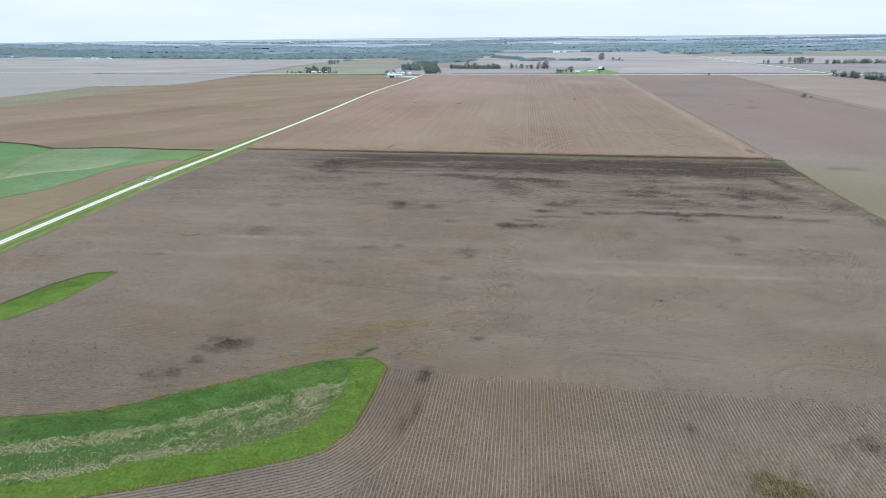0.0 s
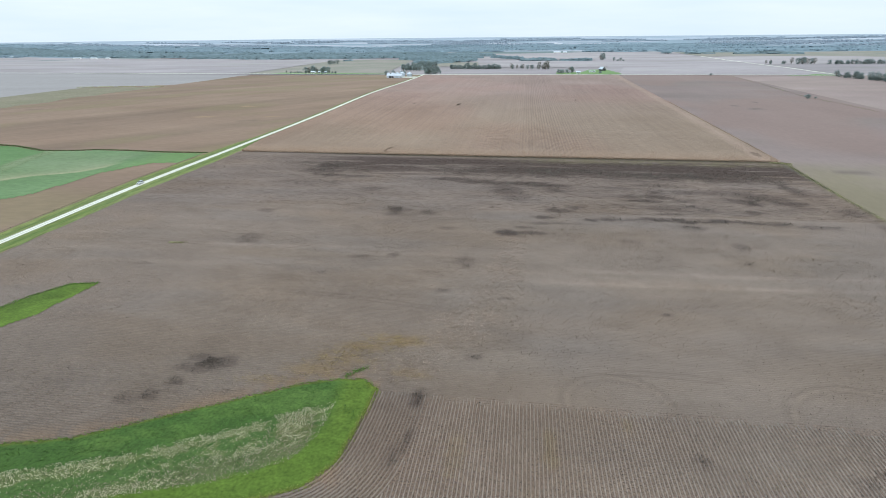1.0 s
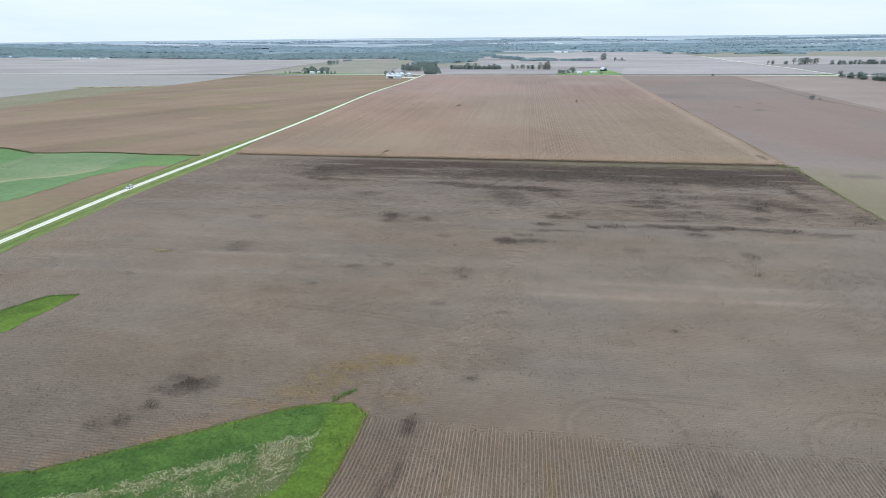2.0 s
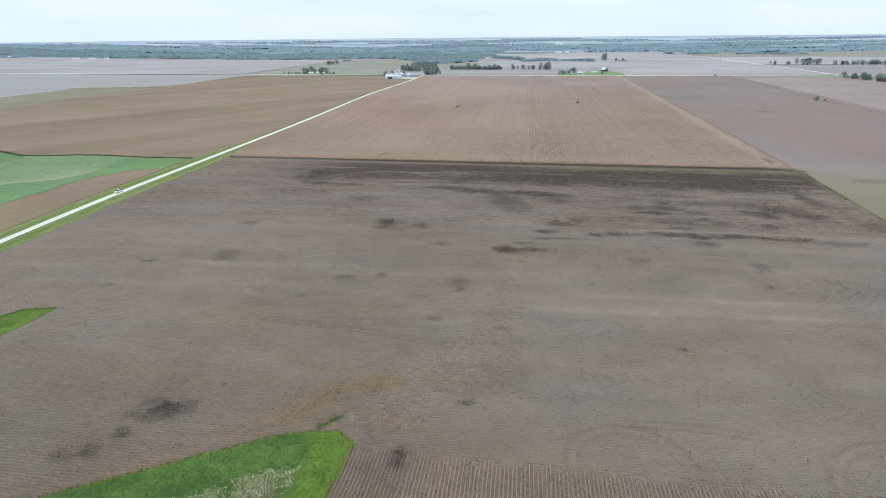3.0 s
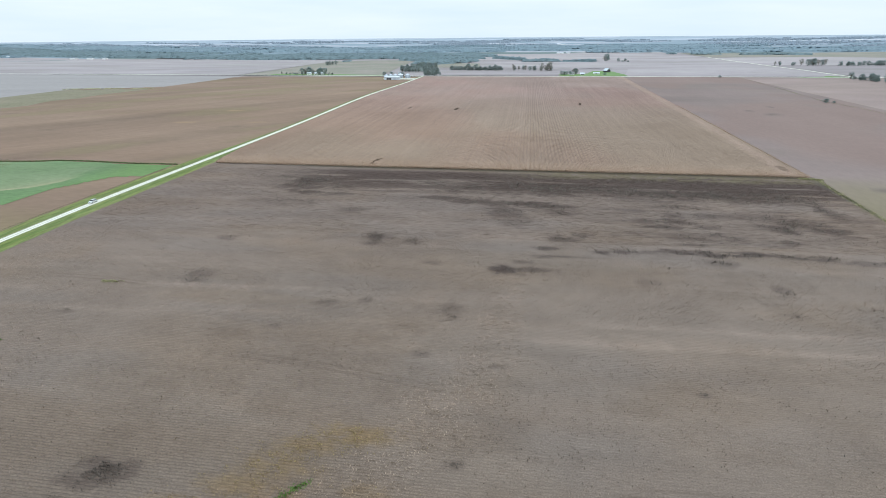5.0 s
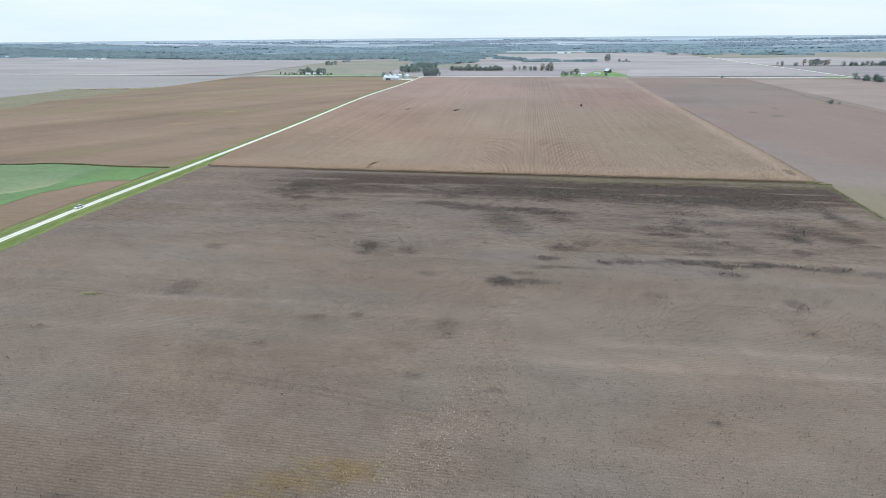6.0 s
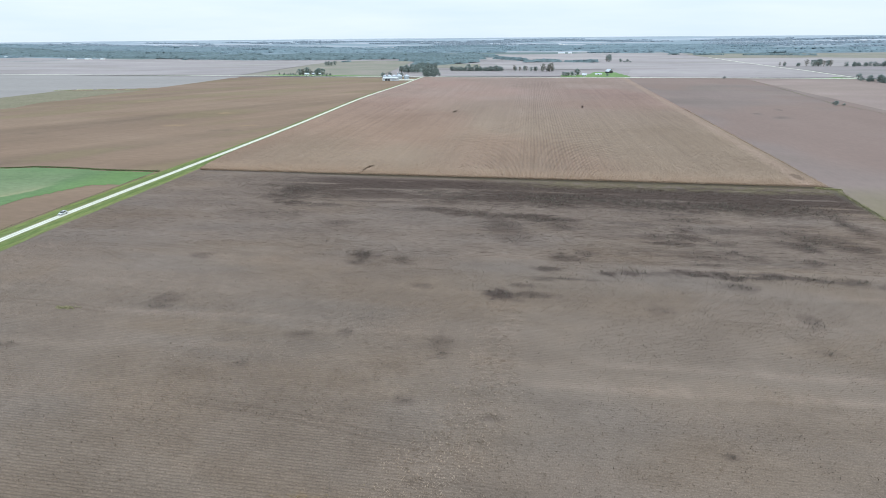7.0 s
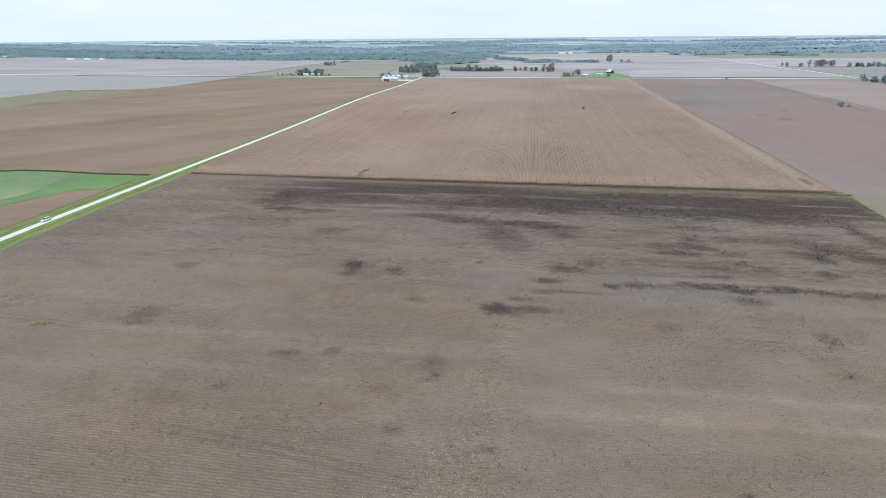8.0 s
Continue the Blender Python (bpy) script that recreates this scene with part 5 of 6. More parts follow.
grove([big, mid, thin], -478, -446, 1222, 1236, 11, 0.65, 1.1)      # western farmstead
grove([pine, bush, pine], -524, -474, 1218, 1222, 16, 0.4, 0.7)
grove([big], -438, -430, 1210, 1218, 3, 0.85, 1.05)
grove([pine, bush], -440, -403, 1210, 1213, 9, 0.4, 0.65)
grove([mid], -566, -545, 1612, 1640, 4, 0.9, 1.2)
grove([mid, bush], -286, -270, 1160, 1165, 3, 0.8, 1.0)       # beside the bins
grove([mid], -252, -246, 1175, 1180, 2, 0.7, 0.8)
grove([big, mid, big], -206, -180, 1188, 1206, 9, 0.75, 1.15)  # road corner
grove([mid, bush], -206, -176, 1184, 1188, 5, 0.6, 0.9)
grove([big, mid], -282, -228, 1306, 1312, 9, 0.8, 1.1)
grove([mid, big, mid], -178, -62, 1374, 1370, 22, 0.65, 1.05)
grove([mid, bush, bush], -180, -60, 1384, 1380, 32, 0.7, 1.0)
grove([big, mid], -286, -240, 1340, 1460, 14, 0.8, 1.1)
grove([big, mid], -250, -228, 1330, 1480, 12, 0.8, 1.1)
grove([thin, mid], -40, 60, 1380, 1366, 14, 0.6, 1.05)        # hedge behind the northern field
grove([thin], 28, 56, 1362, 1366, 4, 1.3, 1.6)
grove([mid, pine, mid], 64, 84, 1210, 1214, 6, 0.6, 0.85)          # eastern farmstead
grove([thin, big], 88, 98, 1228, 1236, 3, 0.8, 1.0)
plant(bush, 150, 1215, 0.9)
grove([thin, big], 226, 236, 1838, 1850, 3, 1.2, 1.5)
grove([mid, bush], 255, 292, 1800, 1803, 4, 0.7, 1.0)
grove([thin, mid], 596, 612, 1566, 1568, 3, 0.8, 1.2)         # eastern hedge
grove([mid, bush], 628, 650, 1566, 1567, 3, 0.6, 0.8)
grove([thin, big, thin], 656, 716, 1563, 1566, 9, 0.95, 1.3)
grove([bush, mid], 735, 790, 1560, 1560, 14, 0.6, 1.1)
grove([mid, bush, mid], 795, 1050, 1556, 1550, 60, 0.7, 1.2)
grove([bush, mid, bush], 548, 576, 1114, 1010, 26, 0.9, 1.25)   # bushes by the side road
grove([bush, mid], 566, 576, 1008, 925, 18, 0.9, 1.2)
plant(bush, 339, 748, 0.85)
plant(bush, 347, 746, 0.4)
plant(bush, 345, 1150, 0.7)


CLEARINGS = [(-1370, 2400, 95, 190), (-760, 2960, 170, 90), (-1976, 3060, 80, 60), (-520, 2330, 170, 60), (-1700, 2500, 260, 50), (-900, 2620, 300, 45), (-330, 2520, 160, 50), (-2300, 2700, 300, 60), (200, 2960, 160, 60), (1200, 2820, 240, 40), (-1500, 2980, 260, 60), (-700, 2960, 200, 50)]


def woods(name, quads, spacing, height, mat, label):
    """Closed woodland over some stretches of land: an uneven canopy of crowns, with single crowns along its edges."""
    vs, fs, base = [], [], 0
    step = spacing * 0.62
    for (x0, y0), (x1, y1), depth in quads:
        length = math.hypot(x1 - x0, y1 - y0)
        ux, uy = (x1 - x0) / length, (y1 - y0) / length
        n, m = max(4, int(length / step)), max(4, int(depth / step))
        t, d = np.meshgrid(np.linspace(0, 1, n), np.linspace(0, 1, m), indexing="ij")
        t, d = t.ravel(), d.ravel()
        x = x0 + (x1 - x0) * t - uy * depth * d + rng.normal(0, step * 0.32, n * m)
        y = y0 + (y1 - y0) * t + ux * depth * d + rng.normal(0, step * 0.32, n * m)
        rim = np.minimum(np.minimum(t, 1 - t) * length, np.minimum(d, 1 - d) * depth)
        tall = height * (0.50 + 0.40 * fbm(x / 45, y / 45, 3) + rng.uniform(-0.10, 0.10, n * m))
        rise = smooth(0, spacing * 1.2, rim + spacing * 1.6 * (fbm(x / 50 + 7, y / 50, 3) - 0.42))
        gone = np.zeros(n * m, bool)
        for px, py, rx, ry in CLEARINGS:
            away = np.hypot((x - px) / rx, (y - py) / ry) + 0.5 * (fbm(x / 60, y / 60 + 5, 3) - 0.5)
            gone |= away < 0.85
            rise *= smooth(0.86, 1.05, away)
        i, j = np.meshgrid(np.arange(n - 1), np.arange(m - 1), indexing="ij")
        k = (i * m + j).ravel()
        k = k[~gone[k] & ((rise[k] > 0) | (rise[k + m + 1] > 0))]
        vs.append(np.c_[x, y, ground_z(x, y) - 0.3 + tall * rise])
        fs.append(base + np.r_[np.c_[k, k + m, k + m + 1], np.c_[k, k + m + 1, k + 1]])
        base += n * m
        # crowns standing out along the edges and above the canopy
        edge = int(4.5 * (length + depth) / spacing)
        q = np.r_[rng.choice(np.nonzero(rise > 0.3)[0], min(edge * 2, int((rise > 0.3).sum())), replace=False)] if (rise > 0.3).any() else np.zeros(0, int)
        q = q[np.argsort(rim[q])][: edge]
        top = tall[q] * rise[q] * rng.uniform(0.75, 1.12, len(q))
        cv, cf = clumps(np.c_[x[q], y[q], ground_z(x[q], y[q]) + top * 0.72], spacing * 0.34 * rng.uniform(0.6, 1.2, len(q)), 0.85, 0.25)
        vs.append(cv)
        fs.append(base + cf)
        base += len(cv)
    return tagged(link_mesh(name, np.concatenate(vs), np.concatenate(fs), mat, smooth_faces=True), label, "woods", kind="stuff")


woods("creek_copse", [((-282, 1330), (-230, 1334), 160)], 8, 9, M_LEAF_HAZE, "dark green copse behind the crossroad")
woods("creek_woods", [((-330, 1640), (-268, 1600), 230), ((-335, 1800), (-140, 2010), 120), ((-420, 1900), (-300, 1900), 220)], 10, 13, M_FAR_WOOD_HAZE, "grey-green creek woods winding north")
woods("hedgerow", [((-130, 2050), (-20, 1860), 26), ((-20, 1760), (95, 1770), 26), ((95, 1775), (195, 1765), 22)], 8, 12, M_FAR_WOOD_HAZE, "grey-green hedge across the far fields")
woods("western_woods", [((-3000, 2450), (-2000, 2230), 420), ((-2000, 2230), (-1250, 2130), 420), ((-1250, 2110), (-1000, 1955), 520), ((-1000, 1955), (-640, 1985), 520), ((-640, 1985), (-330, 2030), 560), ((-330, 2120), (-110, 2190), 420)], 12, 12, M_FAR_WOOD_HAZE, "broad grey-green woods on the far plain")
woods("small_hedges", [((-1300, 2070), (-1120, 2060), 12), ((-580, 1810), (-560, 1850), 14), ((520, 2380), (560, 2380), 20), ((600, 2340), (720, 2350), 20), ((760, 2300), (1000, 2280), 26)], 8, 9, M_FAR_WOOD_HAZE, "thin hedges between far fields")
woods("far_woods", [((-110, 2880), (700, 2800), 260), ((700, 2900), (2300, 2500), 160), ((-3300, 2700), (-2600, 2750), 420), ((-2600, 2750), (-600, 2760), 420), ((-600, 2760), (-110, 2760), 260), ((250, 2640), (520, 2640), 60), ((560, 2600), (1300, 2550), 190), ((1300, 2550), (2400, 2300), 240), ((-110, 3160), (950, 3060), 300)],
      15, 11, M_PLAIN_WOOD_HAZE, "woods on the far plain, blue-grey with painted haze")


def strips(count, r0, r1, length, depth):
    """Short scattered belts of trees across the far plain."""
    out = []
    for _ in range(count):
        r, a = rng.uniform(r0, r1), radians(rng.uniform(-56, 46))
        x, y = r * math.sin(a), r * math.cos(a)
        half = rng.uniform(0.3, 1.0) * length / 2
        out.append(((x - half, y + rng.uniform(-20, 20)), (x + half, y + rng.uniform(-20, 20)), depth * rng.uniform(0.5, 1.3)))
    return out


woods("far_tree_belts", strips(64, 3050, 3600, 520, 60), 17, 6, M_PLAIN_WOOD_HAZE, "scattered tree belts on the far plain, blue-grey with painted haze")
woods("hazed_horizon_woods", strips(80, 3500, 4400, 800, 60), 24, 4, M_HORIZON_WOOD_HAZE, "tree belts along the horizon, pale blue-grey with painted haze")

# ---- farm buildings ----
M_WHITE = material("white_painted_siding", (0.78, 0.79, 0.78), (0.84, 0.85, 0.84), 3.0, 0.2, rough=0.6, grain=0.06)
M_TIN = material("galvanised_steel", (0.40, 0.45, 0.51), (0.49, 0.54, 0.59), 2.0, 0.3, rough=0.45, metal=0.35, grain=0.08)
M_SHED = material("pale_grey_steel_siding", (0.52, 0.55, 0.60), (0.60, 0.63, 0.67), 3.0, 0.2, rough=0.55, grain=0.08)
M_TIN_ROOF = material("pale_metal_roofing", (0.56, 0.62, 0.69), (0.66, 0.71, 0.77), 2.0, 0.2, rough=0.5, metal=0.2, grain=0.06)
M_SHINGLE = material("grey_shingles", (0.22, 0.23, 0.24), (0.30, 0.30, 0.31), 3.0, 0.3, rough=0.85, grain=0.15)
M_DARKWOOD = material("dark_barn_boards", (0.05, 0.05, 0.055), (0.09, 0.085, 0.085), 2.0, 0.3, rough=0.85, grain=0.2)
M_PANE = glass_material("window_glass", (0.04, 0.05, 0.06))
M_LAWN = material("mown_lawn", (0.14, 0.24, 0.085), (0.19, 0.29, 0.12), 0.5, 0.03, grain=0.12)


def gable(bm, x0, x1, y0, y1, z0, z1, thick=0.15, over=0.4):
    """A pitched roof of two thick slopes, with its ridge along x."""
    ym = (y0 + y1) / 2
    for ya in (y0 - over, y1 + over):
        drop = (z1 - z0) * over / (ym - y0)
        a = [(x0 - over, ya, z0 - drop), (x1 + over, ya, z0 - drop), (x1 + over, ym, z1), (x0 - over, ym, z1)]
        lower = [bm.verts.new(p) for p in a]
        upper = [bm.verts.new((p[0], p[1], p[2] + thick)) for p in a]
        for k in range(4):
            bm.faces.new((lower[k], lower[(k + 1) % 4], upper[(k + 1) % 4], upper[k]))
        bm.faces.new(upper)
        bm.faces.new(lower[::-1])
    return bm


def walls(bm, x0, x1, y0, y1, h, peak):
    """Four walls with gable ends at x0 and x1, 0.2 m thick outside skin."""
    ym = (y0 + y1) / 2
    ring = [(x0, y0), (x1, y0), (x1, y1), (x0, y1)]
    low, top = [bm.verts.new((*p, -0.3)) for p in ring], [bm.verts.new((*p, h)) for p in ring]
    e0, e1 = bm.verts.new((x0, ym, peak)), bm.verts.new((x1, ym, peak))
    bm.faces.new((low[0], low[1], top[1], top[0]))
    bm.faces.new((low[2], low[3], top[3], top[2]))
    bm.faces.new((low[1], low[2], top[2], e1, top[1]))
    bm.faces.new((low[3], low[0], top[0], e0, top[3]))
    return bm


def window_at(parent, x, y, z, w, h, face):
    """A framed window proud of a wall; face: the wall's outward axis."""
    o = 0.06 if face in "+x+y" and face[0] == "+" else -0.06
    if face[1] == "y":
        f = part("window", boxed(x - w / 2 - 0.1, x + w / 2 + 0.1, y - abs(o), y + abs(o), z - 0.1, z + h + 0.1, bevel=0.02), M_WHITE, parent, "white framed window")
        part("pane", boxed(x - w / 2, x + w / 2, y + o * 1.2 - 0.02, y + o * 1.2 + 0.02, z, z + h), M_PANE, f, "dark glass pane")
    else:
        f = part("window", boxed(x - abs(o), x + abs(o), y - w / 2 - 0.1, y + w / 2 + 0.1, z - 0.1, z + h + 0.1, bevel=0.02), M_WHITE, parent, "white framed window")
        part("pane", boxed(x + o * 1.2 - 0.02, x + o * 1.2 + 0.02, y - w / 2, y + w / 2, z, z + h), M_PANE, f, "dark glass pane")


def grain_bin(x, y, radius, height, label):
    ob = thing("grain_bin", label, "grain bin", "row of grain bins", (x, y, float(ground_z(x, y))))
    bm = bmesh.new()
    n = 24
    levels = np.linspace(0, height, 13)
    rings = []
    for k, z in enumerate(levels):
        r = radius + (0.05 if k % 2 else 0.0)
        rings.append([bm.verts.new((r * math.cos(2 * math.pi * i / n), r * math.sin(2 * math.pi * i / n), z)) for i in range(n)])
    for a, b in zip(rings, rings[1:]):
        for i in range(n):
            bm.faces.new((a[i], a[(i + 1) % n], b[(i + 1) % n], b[i]))
    part("corrugated_wall", bm, M_TIN, ob, "ribbed galvanised steel wall")
    bm = bmesh.new()
    bmesh.ops.create_cone(bm, cap_ends=True, segments=n, radius1=radius + 0.35, radius2=0.6, depth=radius * 0.62, matrix=Matrix.Translation((0, 0, height + radius * 0.31)))
    roof = part("roof", bm, M_TIN_ROOF, ob, "pale conical steel roof")
    for i in range(12):
        a = 2 * math.pi * i / 12
        part("rib", tube(bmesh.new(), ((radius + 0.3) * math.cos(a), (radius + 0.3) * math.sin(a), height + 0.08), (0.6 * math.cos(a), 0.6 * math.sin(a), height + radius * 0.62 + 0.06), 0.06, 0.06, 5), M_TIN, roof)
    part("cap", tube(bmesh.new(), (0, 0, height + radius * 0.6), (0, 0, height + radius * 0.6 + 0.7), 0.7, 0.5, 14), M_TIN, ob)
    part("access_door", boxed(-0.5, 0.5, -radius - 0.12, -radius + 0.1, 0.9, 2.3, bevel=0.03), M_TIN_ROOF, ob, "small steel access door")
    ladder = bmesh.new()
    for sx in (-0.25, 0.25):
        tube(ladder, (radius * 0.5 + sx, -radius * 0.9 - 0.1, 0.2), (radius * 0.5 + sx, -radius * 0.9 - 0.1, height), 0.04, 0.04, 5)
    for k in range(int(height / 0.5)):
        tube(ladder, (radius * 0.5 - 0.25, -radius * 0.9 - 0.1, 0.4 + 0.5 * k), (radius * 0.5 + 0.25, -radius * 0.9 - 0.1, 0.4 + 0.5 * k), 0.025, 0.025, 4)
    part("ladder", ladder, M_TIN, ob)
    return ob


grain_bin(-271, 1124, 3.8, 4.6, "small galvanised steel grain bin with a conical roof")
grain_bin(-262, 1125, 4.0, 4.8, "galvanised steel grain bin behind the long shed")
grain_bin(-253, 1125, 4.2, 5.0, "galvanised steel grain bin between two larger bins")
grain_bin(-242.5, 1122, 5.2, 5.8, "tall galvanised steel grain bin with a bright roof")
grain_bin(-228.5, 1124, 5.0, 5.0, "galvanised steel grain bin beside the crossroad")
leg = thing("grain_elevator_leg", "slim steel grain elevator leg between the bins", "grain elevator", at=(-247.6, 1130, float(ground_z(-247.6, 1130))))
part("tower", boxed(-0.5, 0.5, -0.5, 0.5, 0, 10, bevel=0.05), M_TIN, leg)
part("head", boxed(-0.9, 0.9, -0.7, 0.7, 9.8, 10.8, bevel=0.1), M_TIN_ROOF, leg)
part("spout", tube(bmesh.new(), (0, 0, 10), (4, -5, 8.6), 0.2, 0.2, 6), M_TIN, leg)

# long machine shed with open bays
shed = thing("machine_shed", "long white metal machine shed with dark open bays", "shed", at=(-248.5, 1080, float(ground_z(-248.5, 1080))))
part("wall", walls(bmesh.new(), -14, 14, -6, 6, 4.6, 6.6), M_SHED, shed)
part("roof", gable(bmesh.new(), -14, 14, -6, 6, 4.6, 6.6), M_TIN_ROOF, shed, "pale metal roof")
# dark slabs on the wall paint the shade inside two open bays
for k in range(2):
    part("bay_shade", boxed(-9.5 + 4.6 * k, -5.4 + 4.6 * k, -6.12, -5.95, 0.1, 3.6, bevel=0.03), M_DARKWOOD, shed, "dark slab standing for a shaded open bay")
part("sliding_door", boxed(3.0, 8.0, -6.16, -6.02, 0.1, 3.9, bevel=0.03), M_TIN, shed, "grey sliding door")
for x in (10.0, 12.2):
    window_at(shed, x, -6.0, 1.4, 1.0, 0.9, "-y")
for x in np.linspace(-13, 13, 14):
    part("seam", boxed(x - 0.04, x + 0.04, -6.06, -5.98, 0, 4.5), M_TIN_ROOF, shed)
sheet("bin_yard", ((-266, 1087), (-209.9, 1082), (-209.9, 1116), (-276, 1116)), 12, 10, M_GRAVEL, 0.12, "pale gravel yard beside the bins", "yard", tint=lambda x, y: np.full((len(x), 3), 0.8) + 0.2 * (fbm(x / 6, y / 6)[:, None] - 0.5), wobble=4)


def house(name, x, y, turn, length, depth, h, peak, wall_mat, roof_mat, label, chimney=True):
    ob = thing(name, label, "house", at=(x, y, float(ground_z(x, y))), turn=turn)
    a, b = length / 2, depth / 2
    part("wall", walls(bmesh.new(), -a, a, -b, b, h, peak), wall_mat, ob)
    roof = part("roof", gable(bmesh.new(), -a, a, -b, b, h, peak), roof_mat, ob)
    if chimney:
        part("chimney", boxed(a * 0.3 - 0.4, a * 0.3 + 0.4, -0.4, 0.4, peak - 0.8, peak + 1.1, bevel=0.04), M_SHINGLE, roof, "brick chimney")
    door = part("door", boxed(-0.5, 0.5, -b - 0.08, -b + 0.05, 0.1, 2.2, bevel=0.02), M_DARKWOOD, ob, "dark front door")
    for k in (-0.7, -0.35, 0.4, 0.72):
        window_at(ob, k * a, -b, 1.0, 1.1, 1.4, "-y")
    for k in (-0.4, 0.4):
        window_at(ob, -a, k * b, 1.0, 1.0, 1.4, "-x")
    return ob


house("farmhouse", 87, 1222, 4, 9, 7, 3.0, 5.4, M_WHITE, M_SHINGLE, "white sided farmhouse with a grey roof among trees")
house("garage", 106, 1208, -6, 8, 6, 2.8, 4.8, M_WHITE, M_TIN_ROOF, "small white outbuilding with a pale roof", chimney=False)
house("poultry_shed", 137, 1245, 0, 13, 5, 2.0, 3.2, M_WHITE, M_TIN_ROOF, "long low white farm shed on the lawn", chimney=False)
barn = thing("barn", "dark gabled barn with a bright metal roof", "barn", at=(165, 1305, float(ground_z(165, 1305))), turn=-62)
part("wall", walls(bmesh.new(), -6.5, 6.5, -4.5, 4.5, 3.6, 8.0), M_DARKWOOD, barn)
part("roof", gable(bmesh.new(), -6.5, 6.5, -4.5, 4.5, 3.6, 8.0, over=0.6), M_TIN_ROOF, barn, "bright metal roof")
part("barn_door", boxed(6.45, 6.62, -1.6, 1.6, 0.1, 3.4, bevel=0.03), M_DARKWOOD, barn)
part("loft_door", boxed(6.45, 6.6, -0.6, 0.6, 4.6, 5.8, bevel=0.03), M_WHITE, barn, "white loft door")
patch_sheet("lawn", [(62, 1186), (186, 1180), (192, 1196), (178, 1345), (140, 1345), (118, 1250), (62, 1240)], 4, M_LAWN, 0.12, "green mown farmyard lawn", "lawn")
for x, y, turn, length in ((-462, 1214, 3, 9), (-448, 1216, -5, 6), (-433, 1212, 8, 5)):
    house("farmhouse" if length > 8 else "garden_shed", x, y, turn, length, length * 0.65, 3.0, 4.8, M_WHITE, M_TIN_ROOF, "small white farm building among trees", chimney=length > 8)
patch_sheet("lawn", [(-560, 1196), (-300, 1180), (-290, 1196), (-405, 1232), (-540, 1240)], 5, M_LAWN, 0.13, "green mown grass round the western farmstead", "lawn")
patch_sheet("roadside_grass", [(470, 1146), (566, 1144), (566, 1164), (545, 1195), (528, 1170)], 4, M_LAWN, 0.14, "green grass corner by the side road", "grass")

# distant white farm sheds, far across the plain
def far_shed(x, y, length, depth, h, turn=0):
    ob = thing("farm_shed", "far white farm shed on the plain", "shed", "far farm sheds", (x, y, float(ground_z(x, y))), turn)
    part("wall", walls(bmesh.new(), -length / 2, length / 2, -depth / 2, depth / 2, h, h * 1.5), M_WHITE, ob)
    part("roof", gable(bmesh.new(), -length / 2, length / 2, -depth / 2, depth / 2, h, h * 1.5), M_TIN_ROOF, ob)
    return ob


for x, y, length, turn in ((130, 2580, 40, 4), (165, 2585, 22, 0), (-1772, 2085, 40, 8), (-1702, 2088, 34, 4), (-1640, 2090, 22, 0), (-2160, 2180, 26, 0),
                           (-1976, 3040, 40, 10), (-1950, 3090, 30, -6), (-1990, 3210, 50, 0), (-2060, 3420, 44, 5), (-1850, 3310, 40, -8), (-1800, 3390, 46, 0),
                           (168, 3700, 50, 12), (200, 3640, 36, 0), (-215, 3760, 50, 6), (-255, 3770, 40, 0), (1503, 3690, 60, 4), (1490, 3630, 50, -5), (1847, 3680, 50, 0), (1165, 4000, 50, 0), (640, 3500, 40, -8)):
    far_shed(x, y, length * 0.7, 12, 3.6, turn)

# ---- the parked car ----
M_PAINT = material("silver_car_paint", (0.66, 0.69, 0.70), (0.72, 0.75, 0.76), 20.0, 1.0, rough=0.28, metal=0.35, grain=0.03, spec=0.5)
M_TYRE = material("tyre_rubber", (0.02, 0.02, 0.02), (0.035, 0.035, 0.033), 20.0, 2.0, rough=0.85)
M_RIM = material("alloy_rim", (0.5, 0.51, 0.52), (0.58, 0.59, 0.6), 20.0, 2.0, rough=0.35, metal=0.8)
M_TRIM = material("black_trim", (0.025, 0.025, 0.027), (0.04, 0.04, 0.04), 20.0, 2.0, rough=0.6)
M_GLASS = glass_material("tinted_car_glass", (0.015, 0.02, 0.024))
M_LAMP = glass_material("lamp_lens", (0.7, 0.72, 0.72), 0.1)
M_TAIL = glass_material("red_lamp_lens", (0.35, 0.02, 0.02), 0.1)


def loft(bm, outline, half_widths):
    """A body lofted across: outline is a side profile (y, z), half_widths its half breadth for each point."""
    left = [bm.verts.new((-w, y, z)) for (y, z), w in zip(outline, half_widths)]
    right = [bm.verts.new((w, y, z)) for (y, z), w in zip(outline, half_widths)]
    n = len(outline)
    for k in range(n):
        bm.faces.new((left[k], left[(k + 1) % n], right[(k + 1) % n], right[k]))
    bm.faces.new(left[::-1])
    bm.faces.new(right)
    bmesh.ops.recalc_face_normals(bm, faces=bm.faces)
    bmesh.ops.bevel(bm, geom=list(bm.edges), offset=0.05, segments=2, affect="EDGES", profile=0.6)
    return bm


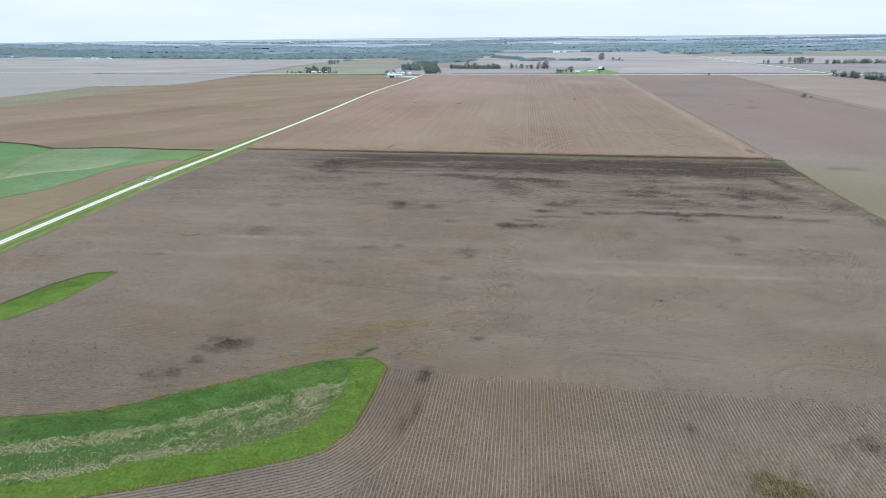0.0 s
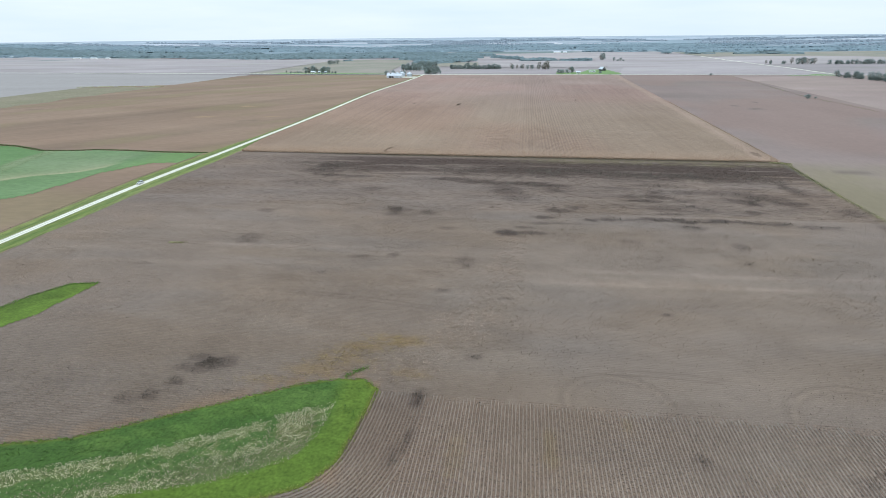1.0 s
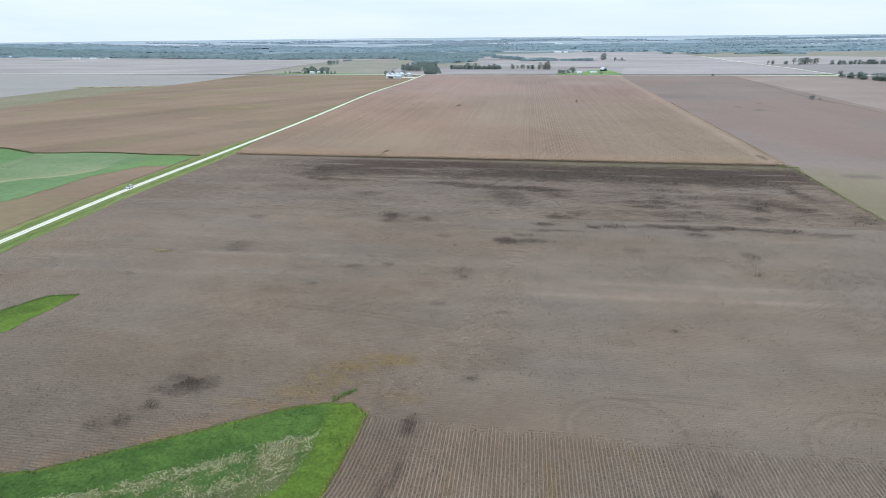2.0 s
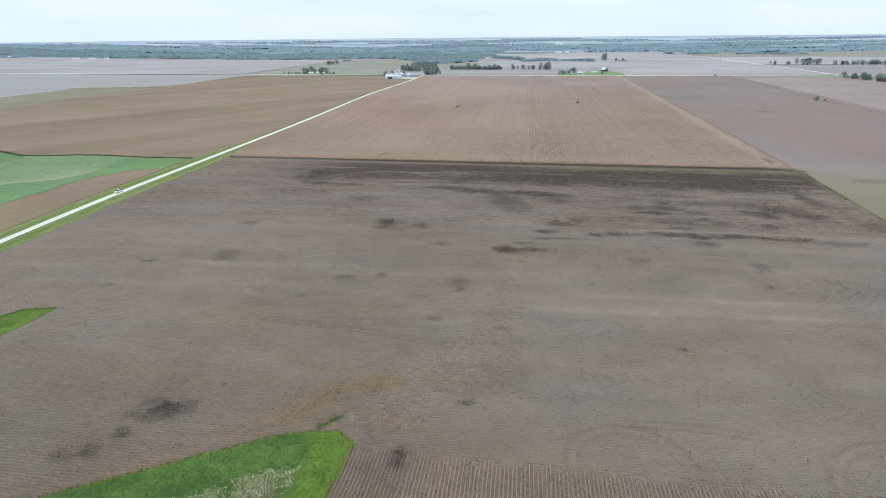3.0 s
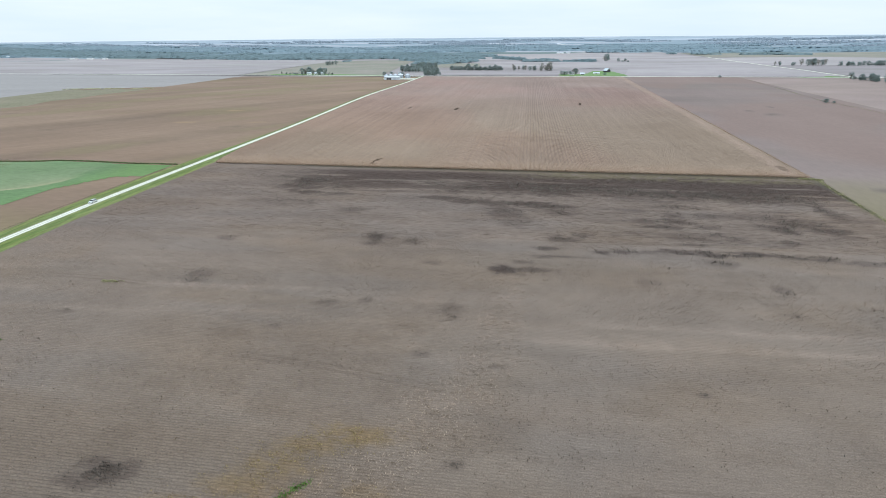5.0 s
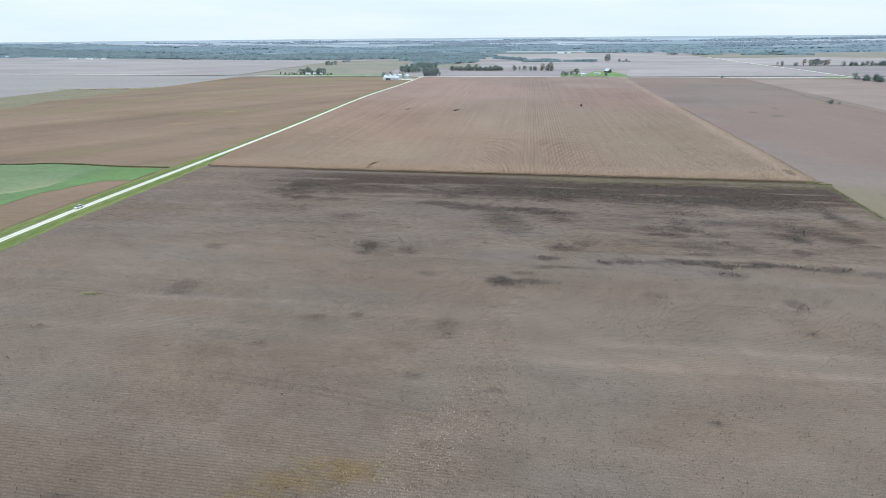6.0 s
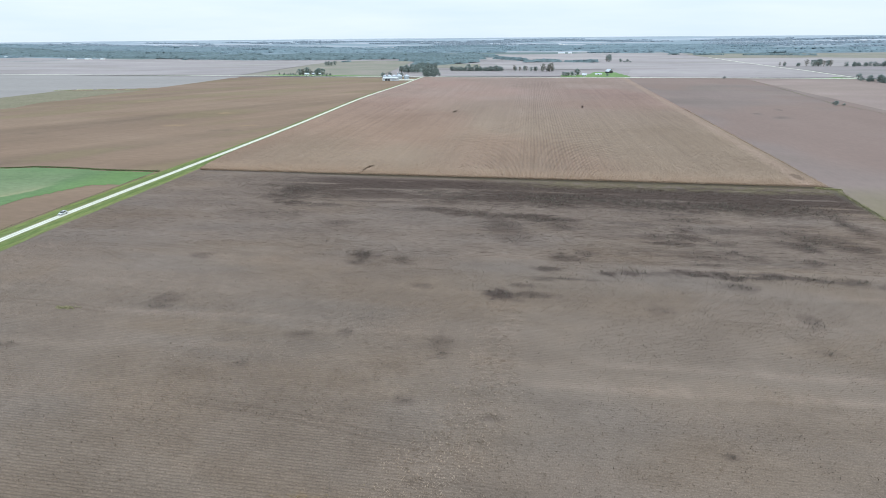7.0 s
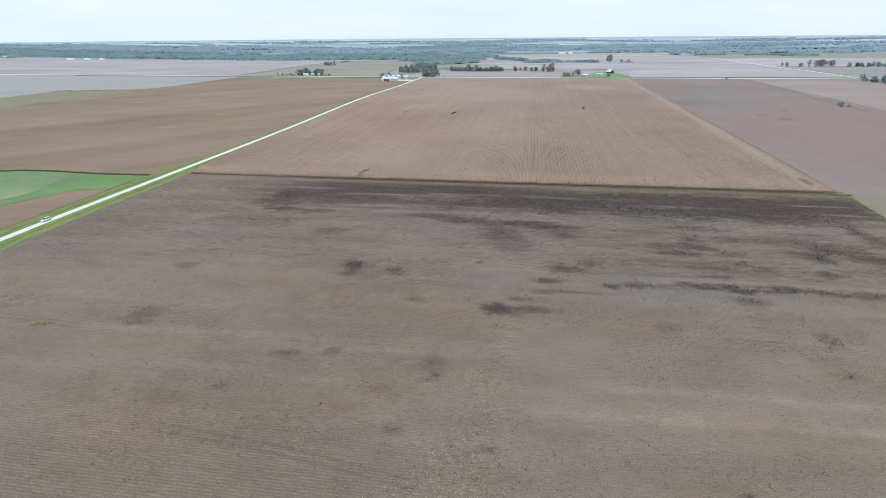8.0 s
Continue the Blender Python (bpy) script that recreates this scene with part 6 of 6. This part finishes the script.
car = thing("car", "silver-white estate car parked on the gravel road", "car", at=(-207.9, 276.4, 0.36 + float(ground_z(-207.9, 276.4))), turn=0)
car.scale = (0.87, 0.87, 0.87)
part("body", loft(bmesh.new(), [(-2.45, 0.42), (-2.5, 0.75), (-2.3, 0.98), (-1.15, 1.12), (2.3, 1.14), (2.42, 0.8), (2.36, 0.42)], [0.86, 0.92, 0.9, 0.94, 0.93, 0.93, 0.9]), M_PAINT, car)
part("cabin", loft(bmesh.new(), [(-1.2, 1.08), (-0.45, 1.72), (1.75, 1.76), (2.3, 1.1)], [0.88, 0.70, 0.70, 0.86]), M_GLASS, car, "dark tinted glass cabin")
part("roof", boxed(-0.72, 0.72, -0.5, 1.8, 1.70, 1.80, bevel=0.04), M_PAINT, car)
for sx in (-0.6, 0.6):
    part("roof_rail", boxed(sx - 0.03, sx + 0.03, -0.3, 1.6, 1.80, 1.86, bevel=0.01), M_TRIM, car)
for sx in (-1, 1):
    for y0, y1 in ((-0.10, 0.02), (0.85, 0.97), (1.62, 1.80)):
        part("pillar", boxed(sx * 0.80 - 0.05, sx * 0.80 + 0.05, y0, y1, 1.1, 1.74, bevel=0.02), M_PAINT, car)
    part("headlight", boxed(sx * 0.68 - 0.18, sx * 0.68 + 0.18, -2.48, -2.34, 0.74, 0.92, bevel=0.03), M_LAMP, car, "clear headlight lens")
    part("tail_light", boxed(sx * 0.82 - 0.09, sx * 0.82 + 0.09, 2.3, 2.42, 0.85, 1.25, bevel=0.03), M_TAIL, car, "red tail light")
    part("mirror", boxed(sx * 1.02 - 0.09, sx * 1.02 + 0.09, -0.95, -0.8, 1.1, 1.26, bevel=0.03), M_PAINT, car)
    for y in (-1.5, 1.45):
        wheel = part("wheel", tube(bmesh.new(), (sx * 0.72, y, 0.35), (sx * 0.95, y, 0.35), 0.35, 0.35, 20), M_TYRE, car, "black rubber tyre")
        part("rim", tube(bmesh.new(), (sx * 0.93, y, 0.35), (sx * 0.965, y, 0.35), 0.22, 0.2, 14), M_RIM, wheel, "alloy wheel rim")
part("front_bumper", boxed(-0.88, 0.88, -2.56, -2.36, 0.36, 0.62, bevel=0.06), M_PAINT, car)
part("grille", boxed(-0.42, 0.42, -2.53, -2.44, 0.66, 0.86, bevel=0.02), M_TRIM, car, "black grille")
part("rear_bumper", boxed(-0.88, 0.88, 2.3, 2.5, 0.36, 0.62, bevel=0.06), M_TRIM, car, "black rear bumper")
